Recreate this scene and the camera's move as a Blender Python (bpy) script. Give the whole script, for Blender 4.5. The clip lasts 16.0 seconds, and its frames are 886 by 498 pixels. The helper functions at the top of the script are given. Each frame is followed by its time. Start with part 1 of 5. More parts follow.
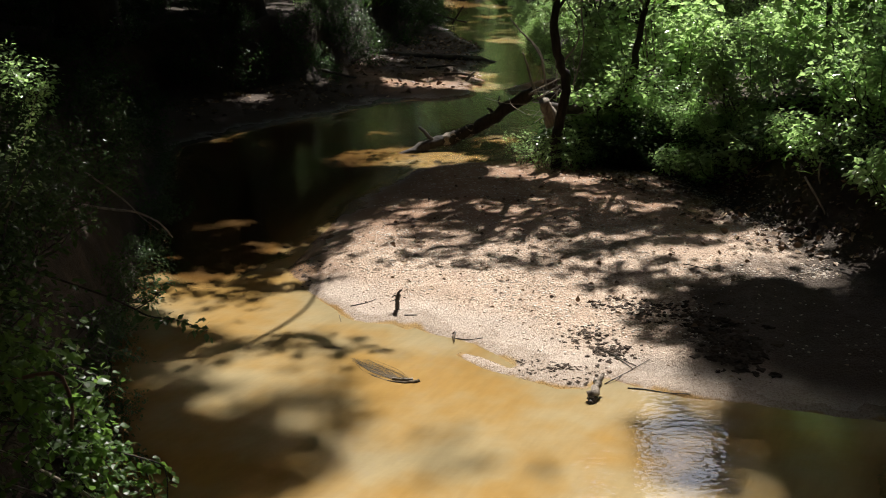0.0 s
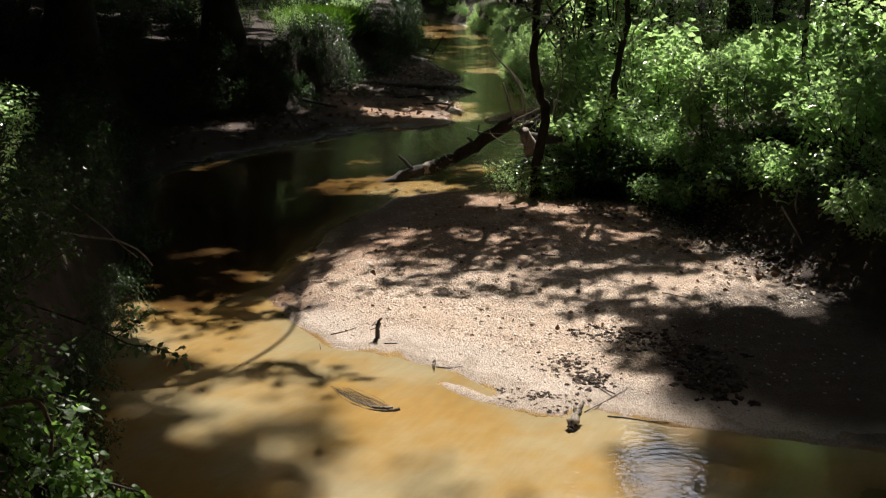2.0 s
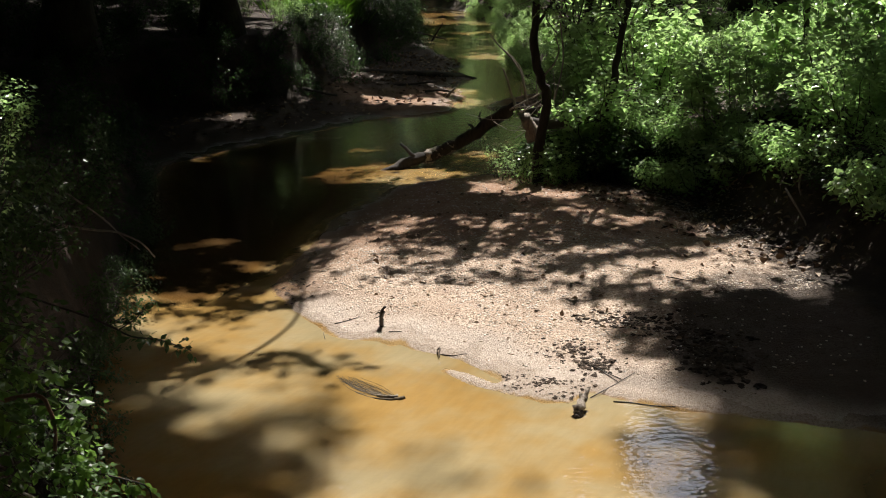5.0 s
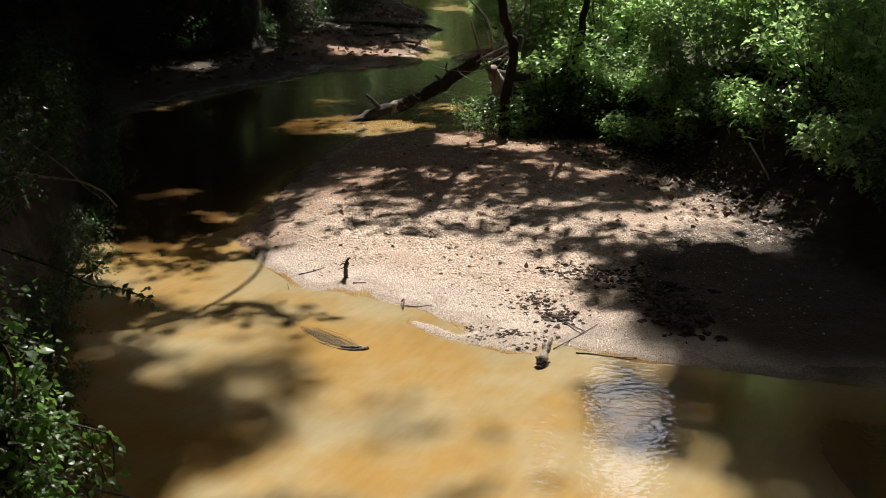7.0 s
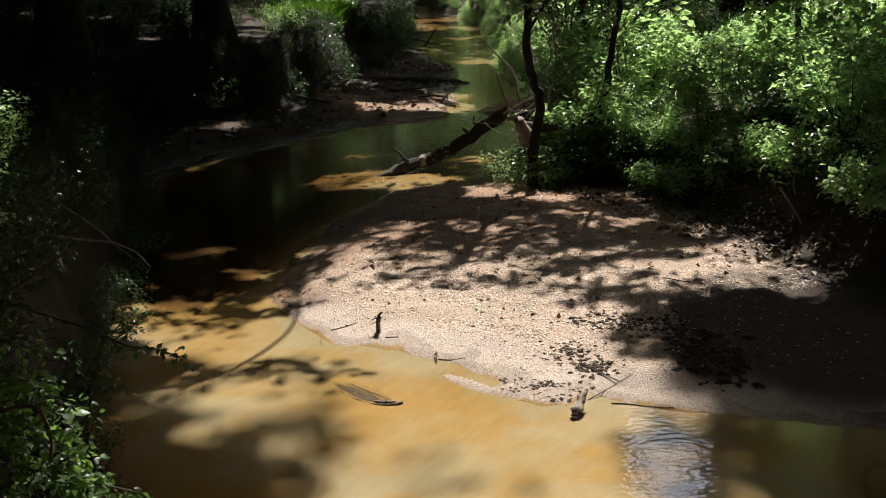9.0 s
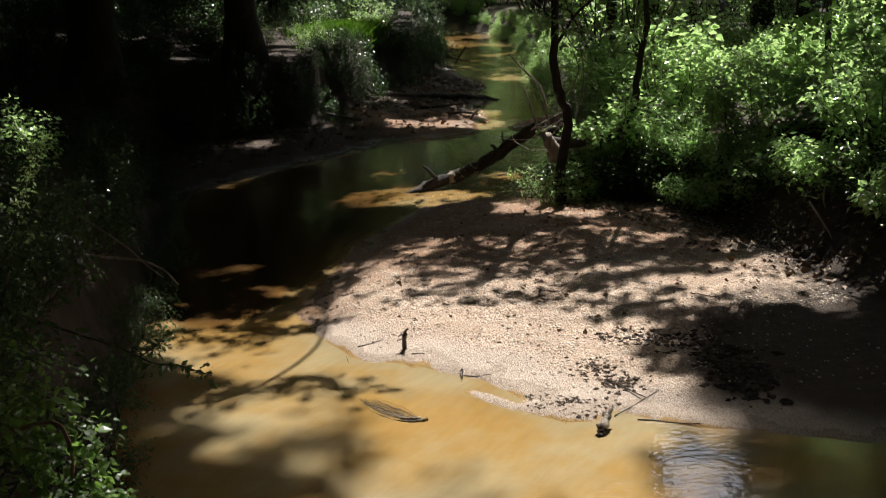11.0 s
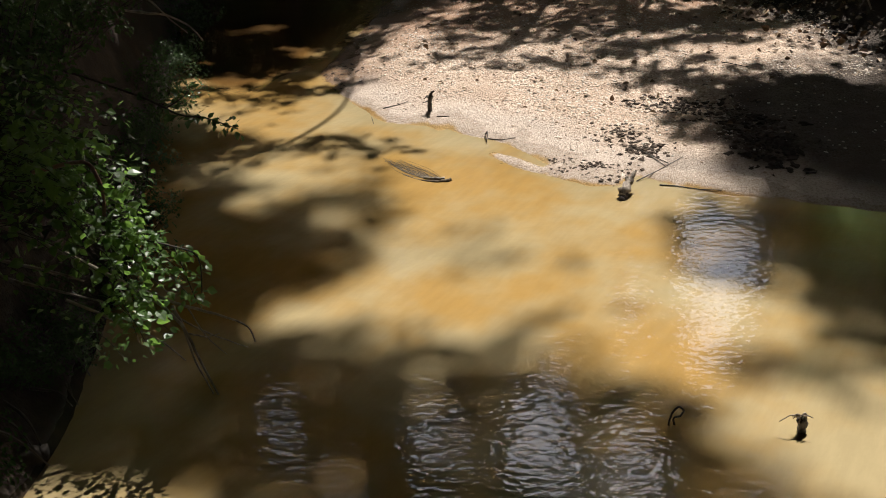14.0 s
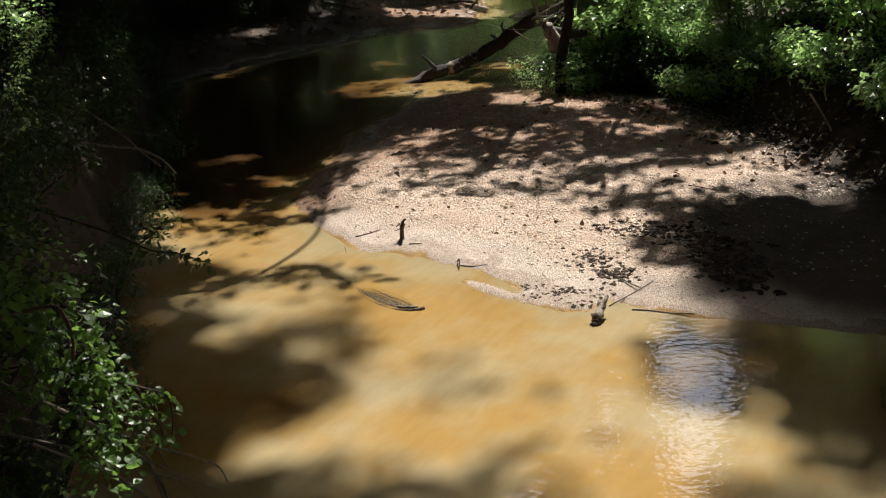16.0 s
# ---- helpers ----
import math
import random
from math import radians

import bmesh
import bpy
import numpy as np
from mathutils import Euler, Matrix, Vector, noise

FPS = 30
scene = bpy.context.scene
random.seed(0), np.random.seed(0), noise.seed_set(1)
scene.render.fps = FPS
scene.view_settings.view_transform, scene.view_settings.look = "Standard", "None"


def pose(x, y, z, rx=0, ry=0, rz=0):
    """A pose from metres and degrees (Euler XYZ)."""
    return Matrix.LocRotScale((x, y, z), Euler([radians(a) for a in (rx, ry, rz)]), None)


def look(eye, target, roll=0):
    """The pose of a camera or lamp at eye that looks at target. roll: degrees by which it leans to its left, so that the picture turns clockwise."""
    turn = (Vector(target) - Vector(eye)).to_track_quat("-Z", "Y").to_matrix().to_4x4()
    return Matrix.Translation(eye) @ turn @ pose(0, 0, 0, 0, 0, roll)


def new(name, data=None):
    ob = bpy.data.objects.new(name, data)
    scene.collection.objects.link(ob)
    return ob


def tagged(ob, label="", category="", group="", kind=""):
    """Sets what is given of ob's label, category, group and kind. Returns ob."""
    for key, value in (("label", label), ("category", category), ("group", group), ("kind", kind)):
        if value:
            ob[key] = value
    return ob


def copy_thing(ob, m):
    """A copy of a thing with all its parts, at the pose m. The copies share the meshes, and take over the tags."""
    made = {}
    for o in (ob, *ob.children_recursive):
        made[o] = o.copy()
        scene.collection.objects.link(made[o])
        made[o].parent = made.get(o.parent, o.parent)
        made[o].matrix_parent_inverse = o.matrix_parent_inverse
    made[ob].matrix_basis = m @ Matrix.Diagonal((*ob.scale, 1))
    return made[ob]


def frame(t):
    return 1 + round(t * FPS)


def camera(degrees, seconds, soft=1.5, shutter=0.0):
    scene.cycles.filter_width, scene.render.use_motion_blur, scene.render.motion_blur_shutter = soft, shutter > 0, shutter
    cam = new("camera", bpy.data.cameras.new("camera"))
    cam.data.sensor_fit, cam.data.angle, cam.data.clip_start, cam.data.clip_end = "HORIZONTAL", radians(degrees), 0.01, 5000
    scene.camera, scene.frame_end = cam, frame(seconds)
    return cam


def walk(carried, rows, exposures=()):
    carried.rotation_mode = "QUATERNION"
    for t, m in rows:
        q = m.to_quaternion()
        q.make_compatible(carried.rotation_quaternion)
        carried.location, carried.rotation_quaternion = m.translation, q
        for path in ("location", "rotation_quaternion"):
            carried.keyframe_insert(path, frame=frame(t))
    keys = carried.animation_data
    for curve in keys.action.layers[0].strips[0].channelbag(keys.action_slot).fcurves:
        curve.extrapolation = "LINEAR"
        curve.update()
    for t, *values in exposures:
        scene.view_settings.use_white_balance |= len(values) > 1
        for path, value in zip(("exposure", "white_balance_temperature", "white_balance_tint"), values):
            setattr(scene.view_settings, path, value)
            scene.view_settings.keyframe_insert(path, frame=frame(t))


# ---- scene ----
cam = camera(43.0, 16.0, soft=1.0, shutter=0.5)
PATH = [
    (0, (0.028, 0.063, 2.949), (0.023, 1.982, 2.387), -0.0),
    (0.5, (0.021, 0.081, 2.94), (0.036, 2.002, 2.384), 0.1),
    (1, (0.009, 0.074, 2.945), (0.007, 2.006, 2.428), 0.4),
    (1.5, (-0.001, 0.049, 2.957), (-0.026, 1.99, 2.475), 0.4),
    (2, (0.019, 0.038, 2.95), (0.051, 1.971, 2.438), 0.4),
    (2.5, (0.008, 0.069, 2.943), (0.038, 1.994, 2.401), 0.1),
    (3, (0.013, 0.073, 2.94), (0.04, 2.002, 2.415), -0.6),
    (5.5, (0.026, 0.07, 2.941), (0.053, 1.995, 2.399), -0.5),
    (6, (0.034, 0.069, 2.929), (0.075, 1.984, 2.355), -0.4),
    (6.5, (0.032, 0.075, 2.923), (0.087, 1.98, 2.317), -0.2),
    (7, (0.03, 0.076, 2.923), (0.116, 1.978, 2.31), 0.4),
    (7.5, (0.019, 0.075, 2.926), (0.104, 1.988, 2.351), 0.2),
    (8, (0.016, 0.083, 2.922), (0.07, 2.0, 2.354), -0.4),
    (8.5, (0.029, 0.071, 2.924), (0.064, 1.993, 2.369), -1.0),
    (8.7, (0.027, 0.076, 2.931), (0.064, 2.004, 2.4), -1.3),
    (10.8, (0.097, 0.064, 2.931), (0.081, 1.998, 2.422), -2.1),
    (11, (0.094, 0.068, 2.929), (0.067, 2.006, 2.435), -2.2),
    (11.5, (0.097, 0.061, 2.947), (0.062, 2.011, 2.502), -2.5),
    (12, (0.087, 0.042, 2.955), (0.06, 1.995, 2.528), -2.0),
    (12.5, (0.085, 0.037, 2.924), (0.044, 1.961, 2.379), -1.1),
    (13, (0.081, 0.042, 2.894), (0.021, 1.911, 2.185), -0.8),
    (13.5, (0.106, 0.02, 2.877), (0.029, 1.851, 2.074), -1.1),
    (14, (0.096, 0.022, 2.845), (0.016, 1.823, 1.979), -1.4),
    (14.5, (0.091, 0.037, 2.845), (0.03, 1.84, 1.98), -1.8),
    (15, (0.099, 0.033, 2.867), (0.057, 1.88, 2.102), -2.0),
    (15.5, (0.099, 0.039, 2.902), (0.064, 1.91, 2.196), -1.8),
    (16, (0.108, 0.051, 2.916), (0.076, 1.933, 2.24), -1.9),
]
walk(cam, [(t, look(eye, target, roll)) for t, eye, target, roll in PATH], [(0, 0.89), (16, 0.89)])

# ---- light ----
SUN_DIR = Vector((0.16, 0.55, 0.82)).normalized()       # towards the sun: ahead, high, a little to the right
world = bpy.data.worlds.new("sky")
scene.world = world
world.use_nodes = True
wn = world.node_tree.nodes
sky = wn.new("ShaderNodeTexSky")
sky.sky_type = "NISHITA"
sky.sun_disc = False
sky.dust_density = 2.5
sky.sun_elevation = math.asin(SUN_DIR.z)
sky.sun_rotation = math.atan2(SUN_DIR.x, SUN_DIR.y)
world.node_tree.links.new(sky.outputs[0], wn["Background"].inputs[0])
wn["Background"].inputs[1].default_value = 0.118
sun = new("sun", bpy.data.lights.new("sun", "SUN"))
sun.data.energy, sun.data.angle, sun.data.color = 4.6, radians(0.53), (1.0, 0.945, 0.885)
sun.matrix_world = Matrix.Translation((0, 30, 40)) @ SUN_DIR.to_track_quat("Z", "Y").to_matrix().to_4x4()

rng = np.random.default_rng(7)


# ---- materials ----
def material(name):
    m = bpy.data.materials.new(name)
    m.use_nodes = True
    return m, m.node_tree.nodes, m.node_tree.links, m.node_tree.nodes["Principled BSDF"]


def noise_node(n, l, scale, detail=4.0, rough=0.55, vector=None):
    t = n.new("ShaderNodeTexNoise")
    t.inputs["Scale"].default_value, t.inputs["Detail"].default_value, t.inputs["Roughness"].default_value = scale, detail, rough
    if vector:
        l.new(vector, t.inputs["Vector"])
    return t.outputs["Fac"]


def ramp(n, l, fac, stops):
    r = n.new("ShaderNodeValToRGB")
    while len(r.color_ramp.elements) < len(stops):
        r.color_ramp.elements.new(0.5)
    for e, (p, c) in zip(r.color_ramp.elements, stops):
        e.position, e.color = p, (*c, 1) if len(c) == 3 else c
    l.new(fac, r.inputs["Fac"])
    return r.outputs["Color"]


def mixed(n, l, fac, a, b, mode="MIX"):
    x = n.new("ShaderNodeMix")
    x.data_type, x.blend_type = "RGBA", mode
    for sock, v in ((x.inputs["Factor"], fac), (x.inputs["A"], a), (x.inputs["B"], b)):
        if isinstance(v, (int, float)):
            sock.default_value = v
        elif isinstance(v, tuple):
            sock.default_value = (*v, 1)
        else:
            l.new(v, sock)
    return x.outputs["Result"]


def span(n, l, value, a, b, lo=0.0, hi=1.0):
    r = n.new("ShaderNodeMapRange")
    r.interpolation_type = "SMOOTHSTEP"
    for k, v in zip(("From Min", "From Max", "To Min", "To Max"), (a, b, lo, hi)):
        r.inputs[k].default_value = v
    l.new(value, r.inputs["Value"])
    return r.outputs["Result"]


def bumped(n, l, bsdf, height, strength, distance):
    b = n.new("ShaderNodeBump")
    b.inputs["Strength"].default_value, b.inputs["Distance"].default_value = strength, distance
    l.new(height, b.inputs["Height"])
    l.new(b.outputs["Normal"], bsdf.inputs["Normal"])


def place_node(n):
    return n.new("ShaderNodeNewGeometry").outputs["Position"]


def ground_material():
    m, n, l, p = material("sand_and_soil")
    pos = place_node(n)
    sep = n.new("ShaderNodeSeparateXYZ")
    l.new(pos, sep.inputs[0])
    wob = noise_node(n, l, 2.2, 5, 0.6, pos)
    add = n.new("ShaderNodeMath")
    add.operation = "MULTIPLY_ADD"
    l.new(wob, add.inputs[0])
    add.inputs[1].default_value = 0.10
    l.new(sep.outputs["Z"], add.inputs[2])
    height = add.outputs[0]                              # height with a wandering edge
    grain = noise_node(n, l, 140, 3, 0.7, pos)
    patch = noise_node(n, l, 1.3, 4, 0.6, pos)
    dry = mixed(n, l, patch, (0.45, 0.32, 0.23), (0.59, 0.44, 0.325))
    dry = mixed(n, l, span(n, l, grain, 0.35, 0.7), dry, (0.38, 0.28, 0.20))
    cell = n.new("ShaderNodeTexVoronoi")
    cell.inputs["Scale"].default_value = 52
    l.new(pos, cell.inputs["Vector"])
    stones = ramp(n, l, cell.outputs["Color"], [(0.1, (0.25, 0.16, 0.11)), (0.4, (0.52, 0.385, 0.28)), (0.8, (0.78, 0.64, 0.51))])
    dry = mixed(n, l, span(n, l, noise_node(n, l, 1.7, 4, 0.6, pos), 0.38, 0.6, 0.15, 0.85), dry, stones)
    # browner towards the bar's far half, patchy with noise
    far_brown = n.new("ShaderNodeMath")
    far_brown.operation = "MULTIPLY"
    l.new(span(n, l, sep.outputs["Y"], 9.0, 11.2), far_brown.inputs[0])
    l.new(span(n, l, noise_node(n, l, 3.0, 5, 0.65, pos), 0.3, 0.62, 0.6, 1.0), far_brown.inputs[1])
    dry = mixed(n, l, far_brown.outputs[0], dry, mixed(n, l, grain, (0.19, 0.10, 0.055), (0.47, 0.285, 0.175)))
    # wet rim: the sheen of the wet sand is put into its pale colour
    shore_rim = mixed(n, l, patch, (0.52, 0.42, 0.335), (0.66, 0.56, 0.47))
    shore_rim = mixed(n, l, span(n, l, noise_node(n, l, 60, 4, 0.7, pos), 0.42, 0.68), shore_rim, (0.36, 0.27, 0.2))
    # the rim turns dark brown along the far half
    shore_rim = mixed(n, l, span(n, l, sep.outputs["Y"], 8.7, 9.4), shore_rim, mixed(n, l, patch, (0.15, 0.085, 0.045), (0.34, 0.22, 0.14)))
    bed = ramp(n, l, noise_node(n, l, 0.9, 5, 0.6, pos), [(0.3, (0.30, 0.165, 0.055)), (0.5, (0.44, 0.285, 0.115)), (0.72, (0.52, 0.39, 0.20))])
    bed = mixed(n, l, span(n, l, sep.outputs["Z"], -0.55, -0.22), (0.11, 0.06, 0.025), bed)
    soil = ramp(n, l, noise_node(n, l, 5.0, 6, 0.65, pos), [(0.3, (0.022, 0.015, 0.010)), (0.55, (0.05, 0.034, 0.022)), (0.75, (0.10, 0.07, 0.046))])
    c = mixed(n, l, span(n, l, height, 0.10, 0.16), shore_rim, dry)
    c = mixed(n, l, span(n, l, height, 0.048, 0.064), bed, c)
    c = mixed(n, l, span(n, l, height, 0.29, 0.40), c, soil)
    bank = n.new("ShaderNodeAttribute")
    bank.attribute_name = "soil"
    # mud mask; most of it darkens sand for the shade it lies in
    shade_mud = n.new("ShaderNodeAttribute")
    shade_mud.attribute_name = "mud"
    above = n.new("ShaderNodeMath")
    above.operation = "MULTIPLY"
    l.new(shade_mud.outputs["Fac"], above.inputs[0])
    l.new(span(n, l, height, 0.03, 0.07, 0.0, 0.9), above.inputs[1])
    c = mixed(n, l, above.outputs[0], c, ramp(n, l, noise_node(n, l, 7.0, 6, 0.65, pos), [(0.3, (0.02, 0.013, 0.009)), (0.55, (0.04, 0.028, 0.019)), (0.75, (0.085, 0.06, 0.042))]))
    c = mixed(n, l, bank.outputs["Fac"], c, soil)
    l.new(c, p.inputs["Base Color"])
    l.new(span(n, l, height, 0.07, 0.13, 0.12, 0.9), p.inputs["Roughness"])
    relief = n.new("ShaderNodeMath")
    relief.operation = "ADD"
    l.new(grain, relief.inputs[0])
    l.new(noise_node(n, l, 22, 6, 0.65, pos), relief.inputs[1])
    pit = n.new("ShaderNodeMath")
    pit.operation = "MULTIPLY_ADD"
    l.new(cell.outputs["Distance"], pit.inputs[0])
    l.new(span(n, l, height, 0.09, 0.16, 0.0, -1.1), pit.inputs[1])
    l.new(relief.outputs[0], pit.inputs[2])
    bumped(n, l, p, pit.outputs[0], 0.75, 0.02)
    return m


def water_material():
    m, n, l, p = material("tea_coloured_water")
    n.remove(p)
    pos = place_node(n)
    flow = n.new("ShaderNodeMapping")
    flow.inputs["Rotation"].default_value = (0, 0, radians(-8))
    flow.inputs["Scale"].default_value = (0.65, 1.0, 1.0)
    l.new(pos, flow.inputs["Vector"])
    small = noise_node(n, l, 25, 1.0, 0.5, flow.outputs[0])
    small.node.inputs["Distortion"].default_value = 0.25
    broad = noise_node(n, l, 2.4, 3, 0.5, flow.outputs[0])
    both = n.new("ShaderNodeMath")
    both.operation = "MULTIPLY_ADD"
    l.new(broad, both.inputs[0])
    both.inputs[1].default_value = 1.6
    l.new(small, both.inputs[2])
    b = n.new("ShaderNodeBump")
    b.inputs["Strength"].default_value, b.inputs["Distance"].default_value = 0.14, 0.012
    l.new(both.outputs[0], b.inputs["Height"])
    drag = n.new("ShaderNodeMapping")
    drag.inputs["Rotation"].default_value = (0, 0, radians(62))
    drag.vector_type = "TEXTURE"
    drag.inputs["Scale"].default_value = (0.45, 0.11, 1.0)
    l.new(pos, drag.inputs["Vector"])
    marks = span(n, l, noise_node(n, l, 1.6, 6, 0.65, drag.outputs[0]), 0.3, 0.7, 0.93, 1.04)
    water_tone = n.new("ShaderNodeAttribute")
    water_tone.attribute_name = "depth_shade"                       # metres of water over the bed, more in the tannin-dark pool and the right-hand shade
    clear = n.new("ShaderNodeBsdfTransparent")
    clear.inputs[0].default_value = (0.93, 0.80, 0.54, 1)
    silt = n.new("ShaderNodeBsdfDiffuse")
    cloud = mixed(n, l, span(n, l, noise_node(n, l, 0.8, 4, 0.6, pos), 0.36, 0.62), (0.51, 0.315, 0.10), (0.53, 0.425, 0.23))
    tea = ramp(n, l, span(n, l, water_tone.outputs["Fac"], 0.0, 0.8), [(0.0, (0.50, 0.27, 0.08)), (0.45, (0.40, 0.24, 0.08)), (0.75, (0.19, 0.10, 0.03)), (1.0, (0.12, 0.068, 0.026))])
    cloud = mixed(n, l, span(n, l, water_tone.outputs["Fac"], 0.30, 0.52), cloud, tea)
    scale = n.new("ShaderNodeVectorMath")
    scale.operation = "SCALE"
    l.new(cloud, scale.inputs[0])
    l.new(marks, scale.inputs["Scale"])
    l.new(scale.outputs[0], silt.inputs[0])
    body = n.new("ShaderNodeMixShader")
    l.new(span(n, l, water_tone.outputs["Fac"], 0.0, 0.12, 0.6, 0.68), body.inputs[0])
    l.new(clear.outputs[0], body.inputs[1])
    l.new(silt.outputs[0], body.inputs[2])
    gloss = n.new("ShaderNodeBsdfGlossy")
    gloss.inputs["Roughness"].default_value = 0.02
    l.new(b.outputs[0], gloss.inputs["Normal"])
    fres = n.new("ShaderNodeFresnel")
    fres.inputs["IOR"].default_value = 2.0
    l.new(b.outputs[0], fres.inputs["Normal"])
    top = n.new("ShaderNodeMixShader")
    l.new(fres.outputs[0], top.inputs[0])
    l.new(body.outputs[0], top.inputs[1])
    l.new(gloss.outputs[0], top.inputs[2])
    l.new(top.outputs[0], n["Material Output"].inputs["Surface"])
    return m


def leaf_material(name, dark, light, through_colour, gloss=0.42, thin=0.4):
    m, n, l, p = material(name)
    rand = n.new("ShaderNodeNewGeometry").outputs["Random Per Island"]
    c = mixed(n, l, rand, dark, light)
    tone = n.new("ShaderNodeVectorMath")
    tone.operation = "SCALE"
    l.new(c, tone.inputs[0])
    l.new(span(n, l, n.new("ShaderNodeObjectInfo").outputs["Random"], 0, 1, 0.65, 1.25), tone.inputs["Scale"])
    c = tone.outputs[0]
    c = mixed(n, l, noise_node(n, l, 30, 3, 0.6, place_node(n)), c, mixed(n, l, 0.35, c, (0.10, 0.10, 0.03)))
    l.new(c, p.inputs["Base Color"])
    p.inputs["Roughness"].default_value = gloss
    tr = n.new("ShaderNodeBsdfTranslucent")
    l.new(mixed(n, l, rand, through_colour, tuple(v * 0.7 for v in through_colour)), tr.inputs[0])
    mix = n.new("ShaderNodeMixShader")
    mix.inputs[0].default_value = thin
    l.new(p.outputs[0], mix.inputs[1])
    l.new(tr.outputs[0], mix.inputs[2])
    l.new(mix.outputs[0], n["Material Output"].inputs["Surface"])
    return m


def wood_material(name, dark, light, scale=18, bump=0.6, rough=0.85):
    m, n, l, p = material(name)
    pos = place_node(n)
    streak = n.new("ShaderNodeMapping")
    streak.inputs["Scale"].default_value = (1.0, 1.0, 0.25)
    l.new(pos, streak.inputs["Vector"])
    grain = noise_node(n, l, scale, 6, 0.65, streak.outputs[0])
    c = ramp(n, l, grain, [(0.3, dark), (0.7, light)])
    c = mixed(n, l, span(n, l, noise_node(n, l, 2.5, 4, 0.6, pos), 0.5, 0.75), c, mixed(n, l, 0.5, c, (0.10, 0.11, 0.07)))
    l.new(c, p.inputs["Base Color"])
    p.inputs["Roughness"].default_value = rough
    bumped(n, l, p, grain, bump, 0.02)
    return m


def island_material(name, stops, rough=0.8, grain_scale=120):
    m, n, l, p = material(name)
    rand = n.new("ShaderNodeNewGeometry").outputs["Random Per Island"]
    c = ramp(n, l, rand, stops)
    g = noise_node(n, l, grain_scale, 3, 0.6, place_node(n))
    c = mixed(n, l, g, c, mixed(n, l, 0.4, c, (0.12, 0.09, 0.06)))
    l.new(c, p.inputs["Base Color"])
    p.inputs["Roughness"].default_value = rough
    bumped(n, l, p, g, 0.3, 0.005)
    return m


GROUND = ground_material()
WATER = water_material()
# sun and glints are put into this leaf colour, shade into the next
LEAF_LIT = leaf_material("lit_leaf", (0.075, 0.145, 0.065), (0.32, 0.46, 0.22), (0.68, 1.0, 0.36), 0.22, 0.48)
LEAF_SHADED = leaf_material("shaded_leaf", (0.024, 0.05, 0.024), (0.065, 0.115, 0.05), (0.10, 0.19, 0.055), 0.26)
LEAF_NEAR = leaf_material("vine_leaf", (0.034, 0.09, 0.026), (0.10, 0.21, 0.05), (0.27, 0.48, 0.09), 0.42)
LEAF_TREE = leaf_material("tree_leaf", (0.022, 0.046, 0.010), (0.045, 0.085, 0.018), (0.10, 0.18, 0.02), 0.55, 0.08)
GRASS = leaf_material("grass_blade", (0.06, 0.15, 0.02), (0.12, 0.24, 0.03), (0.26, 0.5, 0.05), 0.5)
BARK = wood_material("dark_bark", (0.015, 0.012, 0.009), (0.06, 0.048, 0.037))
DEADWOOD = wood_material("grey_deadwood", (0.12, 0.095, 0.075), (0.42, 0.36, 0.29), 30, 0.5)
WETWOOD = wood_material("wet_dark_wood", (0.018, 0.012, 0.008), (0.06, 0.042, 0.028), 40, 0.5, 0.45)
GREYWOOD = wood_material("grey_wet_wood", (0.07, 0.058, 0.042), (0.26, 0.21, 0.15), 40, 0.5, 0.5)
FIBRE = wood_material("sodden_fibre", (0.035, 0.025, 0.013), (0.12, 0.085, 0.04), 40, 0.3, 0.85)
TWIG = wood_material("dry_twig", (0.10, 0.07, 0.05), (0.28, 0.21, 0.15), 60, 0.3)
PEBBLE = island_material("pebble", [(0.0, (0.42, 0.29, 0.19)), (0.3, (0.58, 0.46, 0.34)), (0.7, (0.70, 0.60, 0.49)), (1.0, (0.82, 0.77, 0.69))], 0.6)
MUD = island_material("wet_mud", [(0.0, (0.02, 0.012, 0.008)), (0.6, (0.04, 0.025, 0.016)), (1.0, (0.075, 0.047, 0.03))], 0.97, 60)
LITTER = island_material("dead_leaf", [(0.0, (0.07, 0.04, 0.022)), (0.5, (0.22, 0.13, 0.065)), (1.0, (0.42, 0.30, 0.18))], 0.6, 90)


# ---- building helpers ----
def mesh_of(name, verts, faces, mat, smooth=False):
    """A mesh from arrays of places and of faces with one number of corners."""
    verts, faces = np.asarray(verts, np.float32), np.asarray(faces, np.int32)
    me = bpy.data.meshes.new(name)
    me.vertices.add(len(verts))
    me.vertices.foreach_set("co", verts.ravel())
    k = faces.shape[1]
    me.loops.add(faces.size)
    me.loops.foreach_set("vertex_index", faces.ravel())
    me.polygons.add(len(faces))
    me.polygons.foreach_set("loop_start", np.arange(0, faces.size, k, dtype=np.int32))
    me.polygons.foreach_set("use_smooth", np.full(len(faces), smooth))
    me.update(calc_edges=True)
    me.materials.append(mat)
    return me


def joined(pieces):
    """Several (verts, faces) as one."""
    verts, faces, at = [], [], 0
    for v, f in pieces:
        verts.append(v)
        faces.append(np.asarray(f) + at)
        at += len(v)
    return np.concatenate(verts), np.concatenate(faces)


def part(name, geometry, mat, parent, label="", smooth=False):
    ob = new(name, mesh_of(name, *geometry, mat, smooth))
    ob.parent = parent
    return tagged(ob, label)


def thing(name, label, category, group="", at=(0, 0, 0), kind=""):
    ob = new(name)
    ob.location = at
    return tagged(ob, label, category, group, kind)


